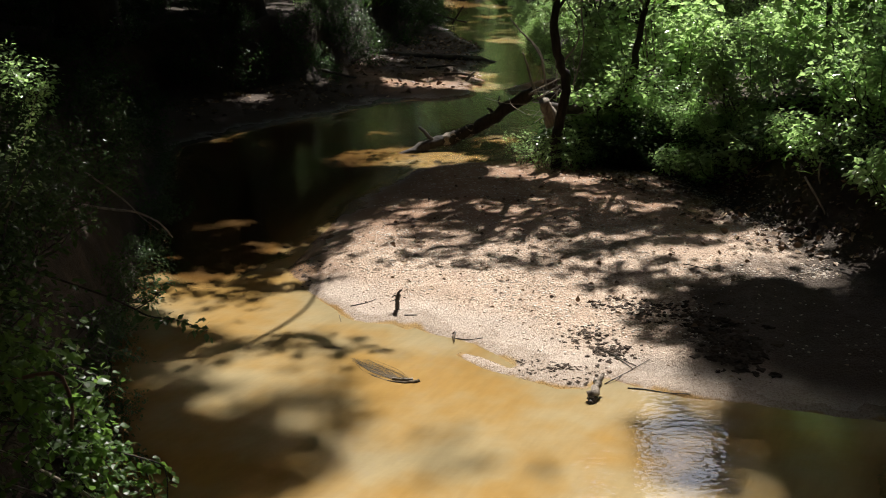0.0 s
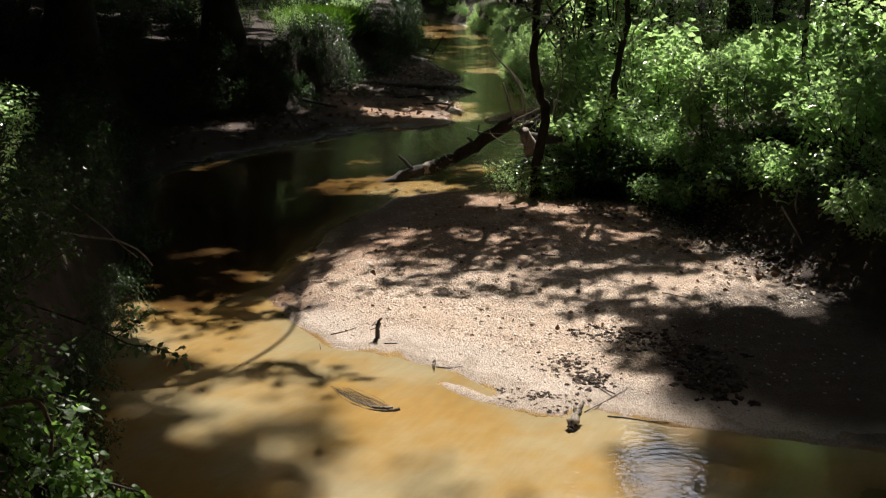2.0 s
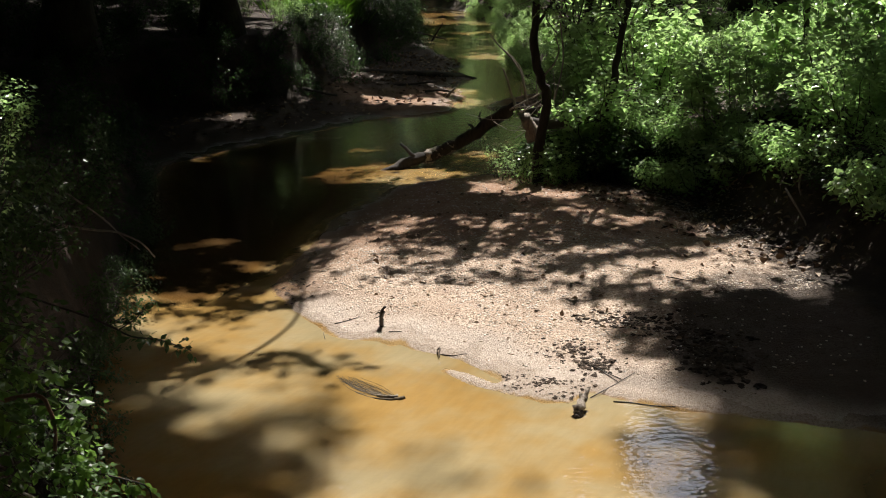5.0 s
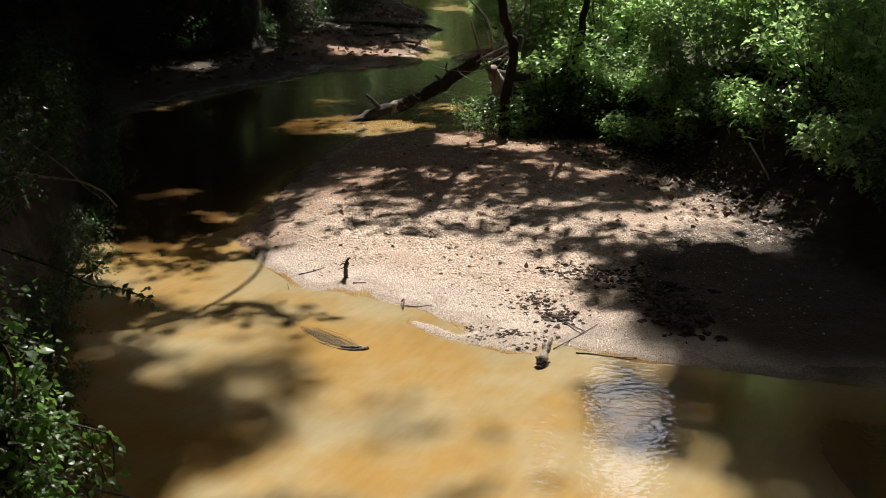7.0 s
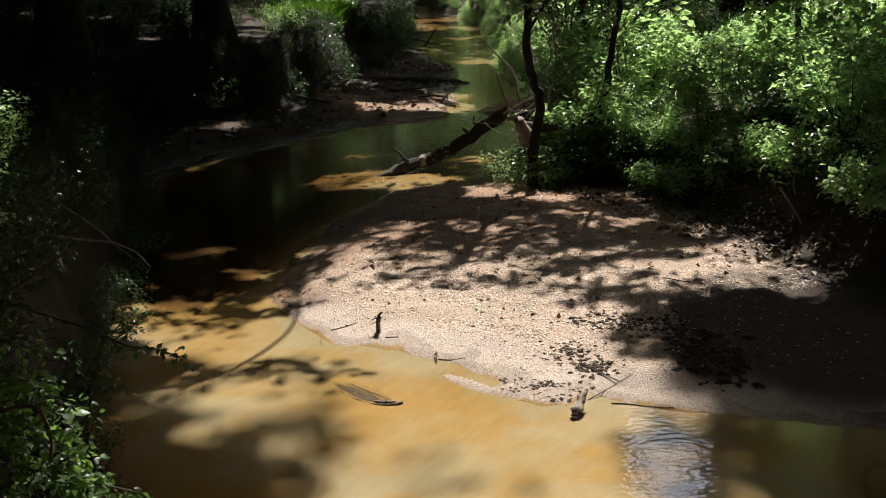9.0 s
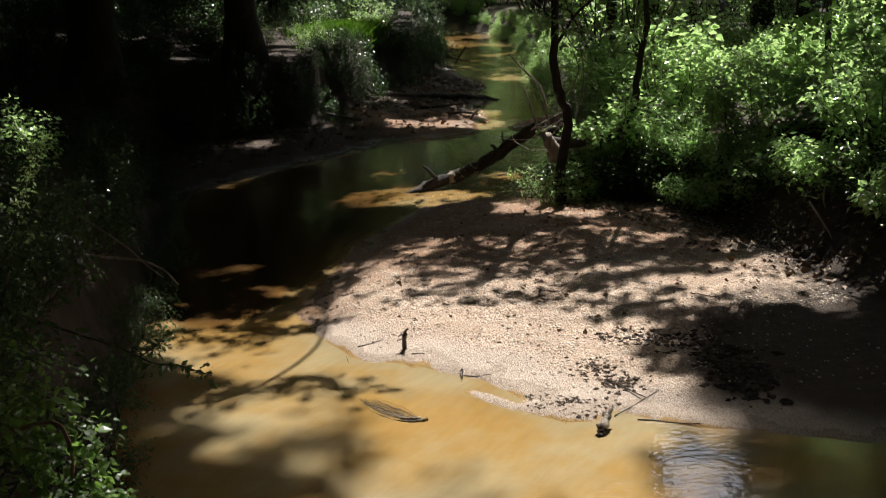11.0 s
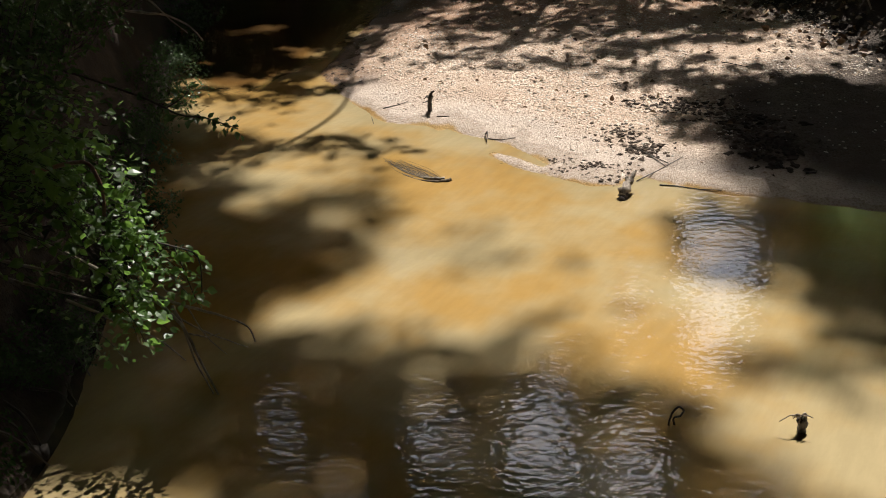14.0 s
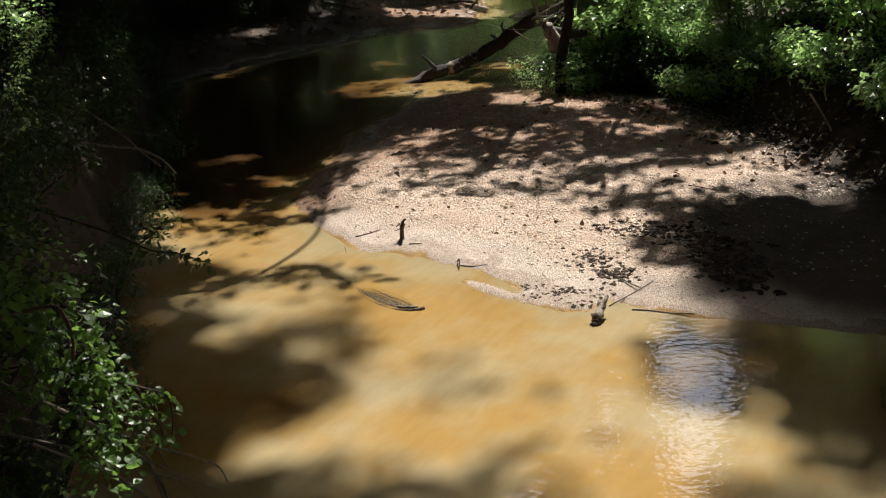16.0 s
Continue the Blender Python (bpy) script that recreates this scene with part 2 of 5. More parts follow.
def tube(points, radii, sides=7, knots=0.0, seed=0):
    """A round tapering limb along points, uneven by knots; its end closed by a point."""
    points, radii = np.asarray(points, float), np.asarray(radii, float)
    r = np.random.default_rng(seed)
    ways = np.gradient(points, axis=0)
    ways /= np.linalg.norm(ways, axis=1, keepdims=True) + 1e-9
    ref = np.array([0.31, 0.87, 0.38])
    a = np.cross(ways, ref)
    a /= np.linalg.norm(a, axis=1, keepdims=True) + 1e-9
    b = np.cross(ways, a)
    turn = np.linspace(0, 2 * np.pi, sides, endpoint=False)
    wide = radii[:, None] * (1 + knots * r.standard_normal((len(points), sides)))
    ring = points[:, None] + wide[..., None] * (np.cos(turn)[None, :, None] * a[:, None] + np.sin(turn)[None, :, None] * b[:, None])
    verts = np.concatenate([ring.reshape(-1, 3), points[:1], points[-1:]])
    i, j = np.meshgrid(np.arange(len(points) - 1), np.arange(sides), indexing="ij")
    j2 = (j + 1) % sides
    quads = np.stack([i * sides + j, i * sides + j2, (i + 1) * sides + j2, (i + 1) * sides + j], -1).reshape(-1, 4)
    n = len(points) * sides
    k = np.arange(sides)
    k2 = (k + 1) % sides
    tris = [np.stack([quads[:, 0], quads[:, 1], quads[:, 2]], 1), np.stack([quads[:, 0], quads[:, 2], quads[:, 3]], 1),
            np.stack([k2, k, np.full(sides, n)], 1), np.stack([n - sides + k, n - sides + k2, np.full(sides, n + 1)], 1)]
    return verts, np.concatenate(tris)


def bend(a, b, n=8, sway=0.1, seed=0, sag=0.0):
    """A wandering line from a to b."""
    r = np.random.default_rng(seed)
    a, b = np.asarray(a, float), np.asarray(b, float)
    s = np.linspace(0, 1, n)[:, None]
    off = np.zeros((n, 3))
    for k in (1, 2, 3):
        off += np.sin(np.pi * k * s) * r.standard_normal(3) * sway / k
    off[:, 2] -= (4 * s * (1 - s))[:, 0] * sag
    return a + (b - a) * s + off * np.linalg.norm(b - a)


def leaves(places, ways, sizes, width=0.32, fold=0.25, droop=0.25, fine=False, r=rng):
    """Folded leaf blades at places, growing along ways."""
    places, ways = np.asarray(places, float), np.asarray(ways, float)
    n = len(places)
    ways = ways / (np.linalg.norm(ways, axis=1, keepdims=True) + 1e-9)
    up = np.array([0, 0, 1.0]) + 0.55 * r.standard_normal((n, 3))
    side = np.cross(ways, up)
    side /= np.linalg.norm(side, axis=1, keepdims=True) + 1e-9
    nor = np.cross(side, ways)
    s = np.asarray(sizes, float).reshape(-1, 1) * np.ones((n, 1))

    def at(along, across, lift):
        return places + s * (along * ways + across * side + lift * nor)

    if not fine:
        v = np.stack([at(0, 0, 0), at(0.42, width, fold * width), at(1, 0, -droop * 0.5), at(0.42, -width, fold * width)], 1)
        f = np.array([[0, 1, 2], [0, 2, 3]])
    else:
        v = np.stack([at(0, 0, 0), at(0.2, width * 0.75, fold * width * 0.7), at(0.5, width, fold * width - droop * 0.1), at(0.8, width * 0.5, fold * width * 0.4 - droop * 0.3),
                      at(1.05, 0, -droop * 0.55), at(0.8, -width * 0.5, fold * width * 0.4 - droop * 0.3), at(0.5, -width, fold * width - droop * 0.1),
                      at(0.2, -width * 0.75, fold * width * 0.7), at(0.5, 0, -0.05 * droop)], 1)
        f = np.array([[0, 1, 8], [1, 2, 8], [2, 3, 8], [3, 4, 8], [4, 5, 8], [5, 6, 8], [6, 7, 8], [7, 0, 8]])
    k = v.shape[1]
    return v.reshape(-1, 3), (f[None] + k * np.arange(n)[:, None, None]).reshape(-1, 3)


def smooth_step(x, a, b):
    x = np.clip((x - a) / (b - a), 0, 1)
    return x * x * (3 - 2 * x)


def waves(x, y, scale, seed, octaves=3):
    """Smooth value noise on arrays, about -1 to 1."""
    r = np.random.default_rng(seed)
    table = r.uniform(-1, 1, (64, 64))
    out, amp, norm = np.zeros_like(x), 1.0, 0.0
    for _ in range(octaves):
        u, v = x / scale + r.uniform(0, 64), y / scale + r.uniform(0, 64)
        i, j = np.floor(u).astype(int), np.floor(v).astype(int)
        a, b = u - i, v - j
        a, b = a * a * (3 - 2 * a), b * b * (3 - 2 * b)
        g = lambda p, q: table[p % 64, q % 64]
        out += amp * ((g(i, j) * (1 - a) + g(i + 1, j) * a) * (1 - b) + (g(i, j + 1) * (1 - a) + g(i + 1, j + 1) * a) * b)
        norm += amp
        amp, scale = amp * 0.5, scale * 0.5
    return out / norm


def inside_distance(x, y, poly):
    """Distance to the outline, positive inside."""
    poly = np.asarray(poly, float)
    best, inside = np.full(x.shape, 1e9), np.zeros(x.shape, bool)
    for (ax, ay), (bx, by) in zip(poly, np.roll(poly, -1, axis=0)):
        ex, ey = bx - ax, by - ay
        t = np.clip(((x - ax) * ex + (y - ay) * ey) / (ex * ex + ey * ey), 0, 1)
        best = np.minimum(best, np.hypot(x - ax - t * ex, y - ay - t * ey))
        cross = (ay > y) != (by > y)
        inside ^= cross & (x < (bx - ax) * (y - ay) / (by - ay + 1e-12) + ax)
    return np.where(inside, best, -best)


# ---- the lie of the land ----
LEFT_SHORE = [(-2.0, -60), (-1.85, 3.4), (-1.8, 4.3), (-2.1, 6), (-2.5, 8), (-2.85, 10), (-3.4, 13.3), (-3.5, 15.1), (-2.6, 16.5), (-1.7, 17.7),
              (-0.95, 18.8), (0.3, 19.35), (0.66, 19.7), (0.5, 20.5), (0.85, 21.4), (0.55, 22.6), (1.0, 24.2), (0.7, 25.6), (1.0, 27), (0.4, 30), (0.0, 33), (-0.2, 40), (-1.0, 46), (-2.6, 50)]
RIGHT_SHORE = [(-2.4, 51.5), (0.2, 50), (1.8, 46), (2.3, 40), (2.1, 30), (2.0, 25), (2.1, 22), (1.5, 21.2), (0.95, 20.2), (1.5, 19.3), (1.9, 18), (1.5, 15.6), (1.1, 14.3), (0.86, 14.28), (0.2, 13.96)]
BAR_SHORE = [(-0.36, 13.66), (-0.73, 12.75), (-1.05, 11.83), (-1.16, 10.8), (-1.28, 10.0), (-1.38, 9.5), (-1.2, 9.1), (-0.96, 8.59), (-0.68, 8.16), (-0.38, 8.08), (-0.27, 7.97), (-0.2, 8.02),
             (-0.1, 7.9), (0.08, 7.8), (0.24, 7.67), (0.37, 7.49), (0.5, 7.27), (0.47, 7.23), (0.3, 7.42), (0.12, 7.54), (0.1, 7.46), (0.3, 7.2), (0.54, 7.03), (0.76, 6.88), (0.95, 6.88), (1.1, 7.06), (1.29, 6.91), (1.58, 6.72), (1.94, 6.66), (2.57, 6.4),
             (3.3, 6.2), (4.0, 5.2), (4.3, 3), (4.4, -60)]
CHANNEL = LEFT_SHORE + RIGHT_SHORE + BAR_SHORE
LEFT_BANK = [(-2.0, -60), (-1.85, 4.2), (-2.1, 6.1), (-2.45, 8), (-2.7, 10), (-3.3, 13), (-4.9, 15.2), (-4.6, 18), (-3.1, 19.6), (-2.3, 20.3), (-2.0, 22), (-1.5, 26),
             (-0.6, 29), (-0.3, 32), (-0.5, 40), (-1.3, 45.5), (-2.8, 49.5), (-4, 51), (-4, 400), (-400, 400), (-400, -60)]
RIGHT_BANK = [(-4, 400), (-4, 51), (-2.4, 51.8), (0.4, 50.4), (2.0, 46), (2.45, 40), (2.25, 31), (2.15, 25), (2.3, 20.5), (2.05, 18), (1.7, 15.4), (1.5, 13.9), (2.05, 13.2), (2.75, 12.0), (3.0, 10.6),
              (3.3, 9.7), (3.5, 8.8), (3.9, 7.4), (4.5, 5.8), (5.0, 3), (5.0, -60), (400, -60), (400, 400)]


def land(x, y):
    x, y = np.asarray(x, float), np.asarray(y, float)
    wob = 0.04 * waves(x, y, 0.35, 3) + 0.02 * waves(x, y, 0.12, 4)
    d = inside_distance(x, y, CHANNEL) + wob * smooth_step(y, 0, 12) * np.where((x > -0.3) & (x < 0.7) & (y < 8.1), 0.35, 1)
    z = np.where(d > 0, -0.18 * smooth_step(d, 0, 1.1) - 0.04 * smooth_step(d, 0, 0.1) - 0.06 * np.minimum(d, 0.4), 0)
    z = np.where(d <= 0, 0.025 * smooth_step(-d, 0, 0.07) + 0.08 * smooth_step(-d, 0, 0.7) + 0.10 * smooth_step(-d, 0.5, 2.6), z)
    z = z + 0.018 * waves(x, y, 0.35, 5, 4) * smooth_step(-d, 0.1, 0.9) + 0.02 * waves(x, y, 1.4, 6) * smooth_step(d, 0.0, 0.8)
    z = z + (0.013 * waves(x, y, 0.13, 8) + 0.006 * waves(x, y, 0.07, 18, 2)) * smooth_step(-d, 0.0, 0.4) + (0.06 * waves(x, y, 0.9, 13) + 0.035 * waves(x, y, 0.4, 19)) * smooth_step(-d, 0.1, 0.5) * smooth_step(y, 17, 20) * (1 - 0.75 * smooth_step(y, 21.5, 24))
    pool = smooth_step(y, 8.6, 10.4) * smooth_step(d, 0.15, 1.0)
    z = z - 0.5 * pool * (1 - 0.55 * smooth_step(y, 13.2, 15) * smooth_step(x, -2.4, -1.2)) - 0.12 * smooth_step(-x, 1.2, 2.0) * smooth_step(d, 0.1, 0.6)
    for bank, high, steep in ((LEFT_BANK, 1.1, 0.55), (RIGHT_BANK, 0.8, 1.0)):
        b = inside_distance(x, y, bank) + 0.18 * waves(x, y, 1.1, 9)
        z = z + high * smooth_step(b, -0.1, steep) + 0.35 * smooth_step(b, 1, 9) * (1 + waves(x, y, 4, 11)) + 0.06 * waves(x, y, 0.5, 12) * smooth_step(b, 0, 0.6)
    return z


def axis_steps(lo, fine_lo, fine_hi, hi, step, grow=1.12):
    mid = list(np.arange(fine_lo, fine_hi, step))
    s, v = step, fine_lo
    low = []
    while v > lo:
        s *= grow
        v -= s
        low.append(v)
    s, v = step, mid[-1]
    while v < hi:
        s *= grow
        v += s
        mid.append(v)
    return np.array(low[::-1] + mid)


def sheet(xs, ys, height):
    gx, gy = np.meshgrid(xs, ys, indexing="ij")
    v = np.stack([gx, gy, height(gx, gy)], -1).reshape(-1, 3)
    i, j = np.meshgrid(np.arange(len(xs) - 1), np.arange(len(ys) - 1), indexing="ij")
    k = len(ys)
    f = np.stack([i * k + j, (i + 1) * k + j, (i + 1) * k + j + 1, i * k + j + 1], -1).reshape(-1, 4)
    return v, f


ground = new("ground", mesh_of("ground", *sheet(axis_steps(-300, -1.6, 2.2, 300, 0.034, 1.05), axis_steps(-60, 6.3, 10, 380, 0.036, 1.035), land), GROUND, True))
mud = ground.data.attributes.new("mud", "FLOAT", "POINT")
mask = ground.data.attributes.new("soil", "FLOAT", "POINT")
gv = np.empty(len(ground.data.vertices) * 3, np.float32)
ground.data.vertices.foreach_get("co", gv)
gv = gv.reshape(-1, 3).astype(float)
mask.data.foreach_set("value", np.maximum(*[smooth_step(inside_distance(gv[:, 0], gv[:, 1], bank) + 0.25 * waves(gv[:, 0], gv[:, 1], 0.5, 14), -0.5, -0.1) for bank in (LEFT_BANK, RIGHT_BANK)]).astype(np.float32))
# shade put into colour on the bar's right and far shores; small ellipse: mud
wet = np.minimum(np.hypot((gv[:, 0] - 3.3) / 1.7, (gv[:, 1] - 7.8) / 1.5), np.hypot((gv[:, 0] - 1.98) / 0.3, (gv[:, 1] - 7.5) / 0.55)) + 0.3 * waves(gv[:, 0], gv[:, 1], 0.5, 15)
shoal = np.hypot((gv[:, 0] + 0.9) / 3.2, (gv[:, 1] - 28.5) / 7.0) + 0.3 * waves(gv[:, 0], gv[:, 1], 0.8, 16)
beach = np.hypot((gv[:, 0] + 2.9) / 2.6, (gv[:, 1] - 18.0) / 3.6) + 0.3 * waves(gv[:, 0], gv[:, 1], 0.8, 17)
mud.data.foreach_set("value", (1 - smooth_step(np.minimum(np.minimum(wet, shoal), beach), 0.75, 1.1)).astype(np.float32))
tagged(ground, "sandy creek bed with a tan sandbar and dark earth banks", "ground", kind="structure")
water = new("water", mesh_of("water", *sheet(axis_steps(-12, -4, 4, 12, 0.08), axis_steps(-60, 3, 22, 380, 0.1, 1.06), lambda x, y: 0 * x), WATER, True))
wv = np.empty(len(water.data.vertices) * 3, np.float32)
water.data.vertices.foreach_get("co", wv)
wv = wv.reshape(-1, 3).astype(float)
# the x > 1.9 term puts the shade on the right-hand water into its colour
water.data.attributes.new("depth_shade", "FLOAT", "POINT").data.foreach_set("value", (np.maximum(-land(wv[:, 0], wv[:, 1]), 0) + 0.36 * smooth_step(wv[:, 1] + 0.25 * waves(wv[:, 0], wv[:, 1], 0.7, 35), 8.7, 9.8) * (1 - smooth_step(wv[:, 1], 13.0, 14.5) * smooth_step(wv[:, 0], -2.2, -1.4)) + 0.3 * smooth_step(wv[:, 0], 1.9, 2.6) * (wv[:, 1] < 7)).astype(np.float32))
tagged(water, "shallow clear tea-brown creek water over orange sand", "water", kind="structure")


# ---- sun and shade patches that the unseen canopy is cut to ----
SUNNY = [(-0.1, 8.4, 1.4, 0.9, 1), (0.9, 7.9, 0.9, 1.0, 1), (-0.1, 9.35, 1.25, 0.6, 0.7), (1.9, 9.1, 1.0, 0.8, 0.62), (2.9, 8.95, 1.0, 0.65, 0.5),
         (-2.0, 8.7, 0.8, 0.4, 0.55), (-2.18, 11.0, 0.36, 0.34, 1.0), (-1.65, 10.1, 0.32, 0.26, 1.0), (-0.62, 10.0, 0.4, 0.65, 0.85), (-1.25, 9.35, 0.35, 0.22, 0.8), (-2.2, 9.3, 0.5, 0.12, 0.8), (-1.5, 9.55, 0.4, 0.1, 0.8), (0.8, 11.0, 1.9, 1.2, 0.29), (-1.2, 8.35, 1.0, 0.6, 0.85),
         (2.3, 10.9, 0.95, 1.2, 0.4), (-2.9, 15.5, 0.8, 0.4, 0.35), (3.3, 9.9, 0.9, 0.8, 0.55), (-0.4, 14.3, 1.3, 0.7, 0.75), (-0.9, 16.2, 0.3, 0.3, 1), (0.7, 15.6, 0.4, 0.35, 0.8), (-0.2, 20.4, 1.15, 0.75, 0.92), (0.9, 31, 0.7, 1.3, 0.5), (1.0, 36.5, 0.7, 1.5, 0.5), (-1.9, 21.6, 0.6, 0.7, 0.7)]
SUNNY_BUSH = [(5.3, 13.7, 3.5, 2.4, 1.0), (1.5, 12.5, 0.8, 0.7, 0.62), (8.0, 16, 4, 3, 0.97), (2.4, 12.1, 1.0, 0.7, 0.55), (3.7, 11.0, 1.1, 0.7, 0.58), (3.3, 10.3, 0.9, 0.5, 0.48), (1.05, 12.9, 0.55, 0.75, 1.0), (-1.4, 3.5, 0.38, 0.8, 0.88), (-2.7, 26.2, 1.0, 0.8, 0.97), (-2.3, 28.3, 1.6, 2.4, 0.7), (-2.75, 5.3, 0.3, 0.35, 0.5),
              (-4.6, 12.6, 0.6, 0.6, 0.7), (-4.15, 8.7, 0.4, 0.42, 0.8)]
NEAR_LIT = [(-1.3, 4.05, 0.36, 0.17, 0.97), (-1.68, 3.99, 0.17, 0.26, 0.55), (-1.46, 3.93, 0.22, 0.11, 0.35), (0.31, 3.71, 0.18, 0.1, 0.8), (-1.26, 4.01, 0.15, 0.06, 0.4)]
NEAR_SHADE = [(-0.99, 6.11, 0.32, 0.74, 0.85), (-0.74, 6.86, 0.22, 0.31, 0.6), (-1.31, 5.92, 0.2, 0.55, 0.7), (-1.86, 6.25, 0.46, 0.7, 0.9), (-2.03, 7.46, 0.29, 0.35, 0.6), (-0.98, 4.63, 0.41, 0.26, 0.8),
              (-0.49, 4.68, 0.41, 0.21, 0.6), (-1.69, 4.91, 0.35, 0.47, 0.9), (-0.69, 3.95, 0.7, 0.37, 0.95), (0.42, 3.99, 0.53, 0.39, 0.85), (0.89, 4.12, 0.11, 0.26, 0.8), (0.05, 5.91, 0.2, 0.24, 0.7),
              (0.55, 5.86, 0.08, 0.28, 0.6), (0.37, 4.95, 0.2, 0.22, 0.6), (0.14, 4.66, 0.24, 0.18, 0.55), (1.61, 4.63, 0.34, 0.22, 0.85), (2.04, 5.12, 0.14, 0.34, 0.7), (2.12, 6.0, 0.48, 0.42, 1)]
NEAR_SHADE += [(1.47, 5.9, 0.24, 0.5, 0.7), (-1.65, 4.05, 0.35, 0.35, 0.55), (0.0, 3.9, 0.5, 0.3, 0.9), (-1.1, 4.5, 0.4, 0.22, 0.8), (-0.3, 4.3, 0.6, 0.22, 0.8), (0.75, 3.6, 0.5, 0.25, 0.7)]
SHADY = [(2.9, 5.7, 0.75, 1.6), (2.8, 7.2, 1.1, 1.0), (1.75, 7.7, 0.36, 0.36)]
SHADY_LAND = [(0.45, 9.1, 0.4, 0.13), (0.58, 9.7, 0.62, 0.14), (0.03, 10.62, 0.6, 0.34), (1.11, 10.44, 0.6, 0.33), (1.22, 8.6, 0.2, 0.13), (2.02, 11.35, 0.47, 0.29), (0.69, 11.68, 0.9, 0.41), (1.96, 9.52, 0.35, 0.18), (1.05, 9.2, 0.22, 0.1),
              (1.6, 8.75, 0.3, 0.09), (1.4, 9.4, 0.35, 0.13), (1.95, 10.2, 0.5, 0.2), (-0.2, 26.4, 1.7, 4.4), (-6.2, 18, 3.4, 8),
              (5.8, 9.3, 1.9, 0.9), (6.2, 10.8, 2.6, 0.5), (3.5, 14.6, 0.45, 0.5), (2.6, 13.4, 0.3, 0.4), (3.0, 11.6, 0.7, 0.4), (-1.65, 5.2, 0.42, 0.8), (-3.3, 17.2, 1.6, 2.0), (1.7, 17.5, 0.9, 1.0), (1.9, 15.6, 0.45, 0.7), (1.1, 25, 1.2, 2.6), (0.62, 14.75, 0.6, 0.25)]


def sunny(x, y):
    """How open the leaves are above the ground at x, y, seen along the sun: 0 to 1."""
    x = x + 0.24 * waves(x, y, 0.7, 22) + 0.16 * waves(x, y, 0.22, 23)
    y = y + 0.16 * waves(x, y, 0.6, 24) + 0.10 * waves(x, y, 0.2, 25)
    w = 0.25 * waves(x, y, 0.5, 21) + 0.22 * waves(x + 0.5 * y, 2 * y, 0.2, 36)
    q = np.maximum(np.abs(x - 0.17) / 2.3, np.abs(y - 5.5) / 2.3)
    v = np.maximum(0.02, 1 - smooth_step(q, 0.8, 1.1))
    v = np.where(y > 19, np.clip(0.85 + 0.6 * waves(x, y, 1.8, 27), 0.02, 0.95) * np.where((x > -0.6) & (x < 2.2) & (y < 40), 0.25, np.where((x > 3.2) & (y < 42), 0.55, 1)) * smooth_step(y, 19, 23) * smooth_step(x, -8, -2.5) * (1 - smooth_step(y, 58, 62)) * np.where(y > 30, smooth_step(x / np.maximum(y, 1), -0.12, -0.08), 1), v)
    for cx, cy, rx, ry, high in SUNNY + SUNNY_BUSH:
        d = np.hypot((x - cx) / rx, (y - cy) / ry) + w
        v = np.maximum(v, high * (1 - smooth_step(d, 0.85, 1.1)))
    for k, (cx, cy, rx, ry) in enumerate(SHADY + SHADY_LAND):
        d = np.hypot((x - cx) / rx, (y - cy) / ry) + w
        v = np.minimum(v, smooth_step(d, 0.45, 1.3) if k < len(SHADY) else smooth_step(d, 0.7, 1.25))
    for cx, cy, rx, ry, high in NEAR_SHADE:
        d = np.hypot((x - cx) / rx, (y - cy) / ry) + w
        v = v * (1 - high * (1 - smooth_step(d, 0.35, 1.45)))
    for cx, cy, rx, ry, high in NEAR_LIT:
        v = np.maximum(v, high * (1 - smooth_step(np.hypot((x - cx) / rx, (y - cy) / ry) + w, 0.3, 1.3)))
    v = np.where((x < -2.3) & (y > 4.6) & (y < 31) & ~((x < -4.2) & (y > 12.5) & (y < 19.5)), np.maximum(v, 1.0 * (waves(x, y, 0.42, 34, 2) > np.where(y < 14, 0.52, 0.36))), v)
    fleck = np.where(y > 19, waves(x, y, 0.9, 28), 0.85 * waves(x, y * 1.5, 0.13, 29) + 0.55 * waves(x, y * 1.3, 0.42, 30))
    part_lit = (v > 0.06) & (v < 0.96) & ((y > 7.9) | (x < -1.8) | (x > 2.4) | ((x < -1.05) & (y < 3.75)))
    return np.where(part_lit, (fleck > 0.42 * (1 - 2 * v)) * 1.0, v)


# side and rise as seen from the camera's mirror image under the water
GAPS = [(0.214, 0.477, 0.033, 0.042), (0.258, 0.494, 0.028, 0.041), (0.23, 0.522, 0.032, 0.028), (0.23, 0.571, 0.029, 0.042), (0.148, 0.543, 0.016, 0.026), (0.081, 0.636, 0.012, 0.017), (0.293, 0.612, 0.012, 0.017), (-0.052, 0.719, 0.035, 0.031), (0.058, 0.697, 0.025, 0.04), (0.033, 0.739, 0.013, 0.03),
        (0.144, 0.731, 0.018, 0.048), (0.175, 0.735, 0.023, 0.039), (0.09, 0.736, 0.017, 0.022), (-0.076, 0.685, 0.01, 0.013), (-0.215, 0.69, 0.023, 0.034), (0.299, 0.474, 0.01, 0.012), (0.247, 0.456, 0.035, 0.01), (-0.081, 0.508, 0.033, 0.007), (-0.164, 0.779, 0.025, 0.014)]


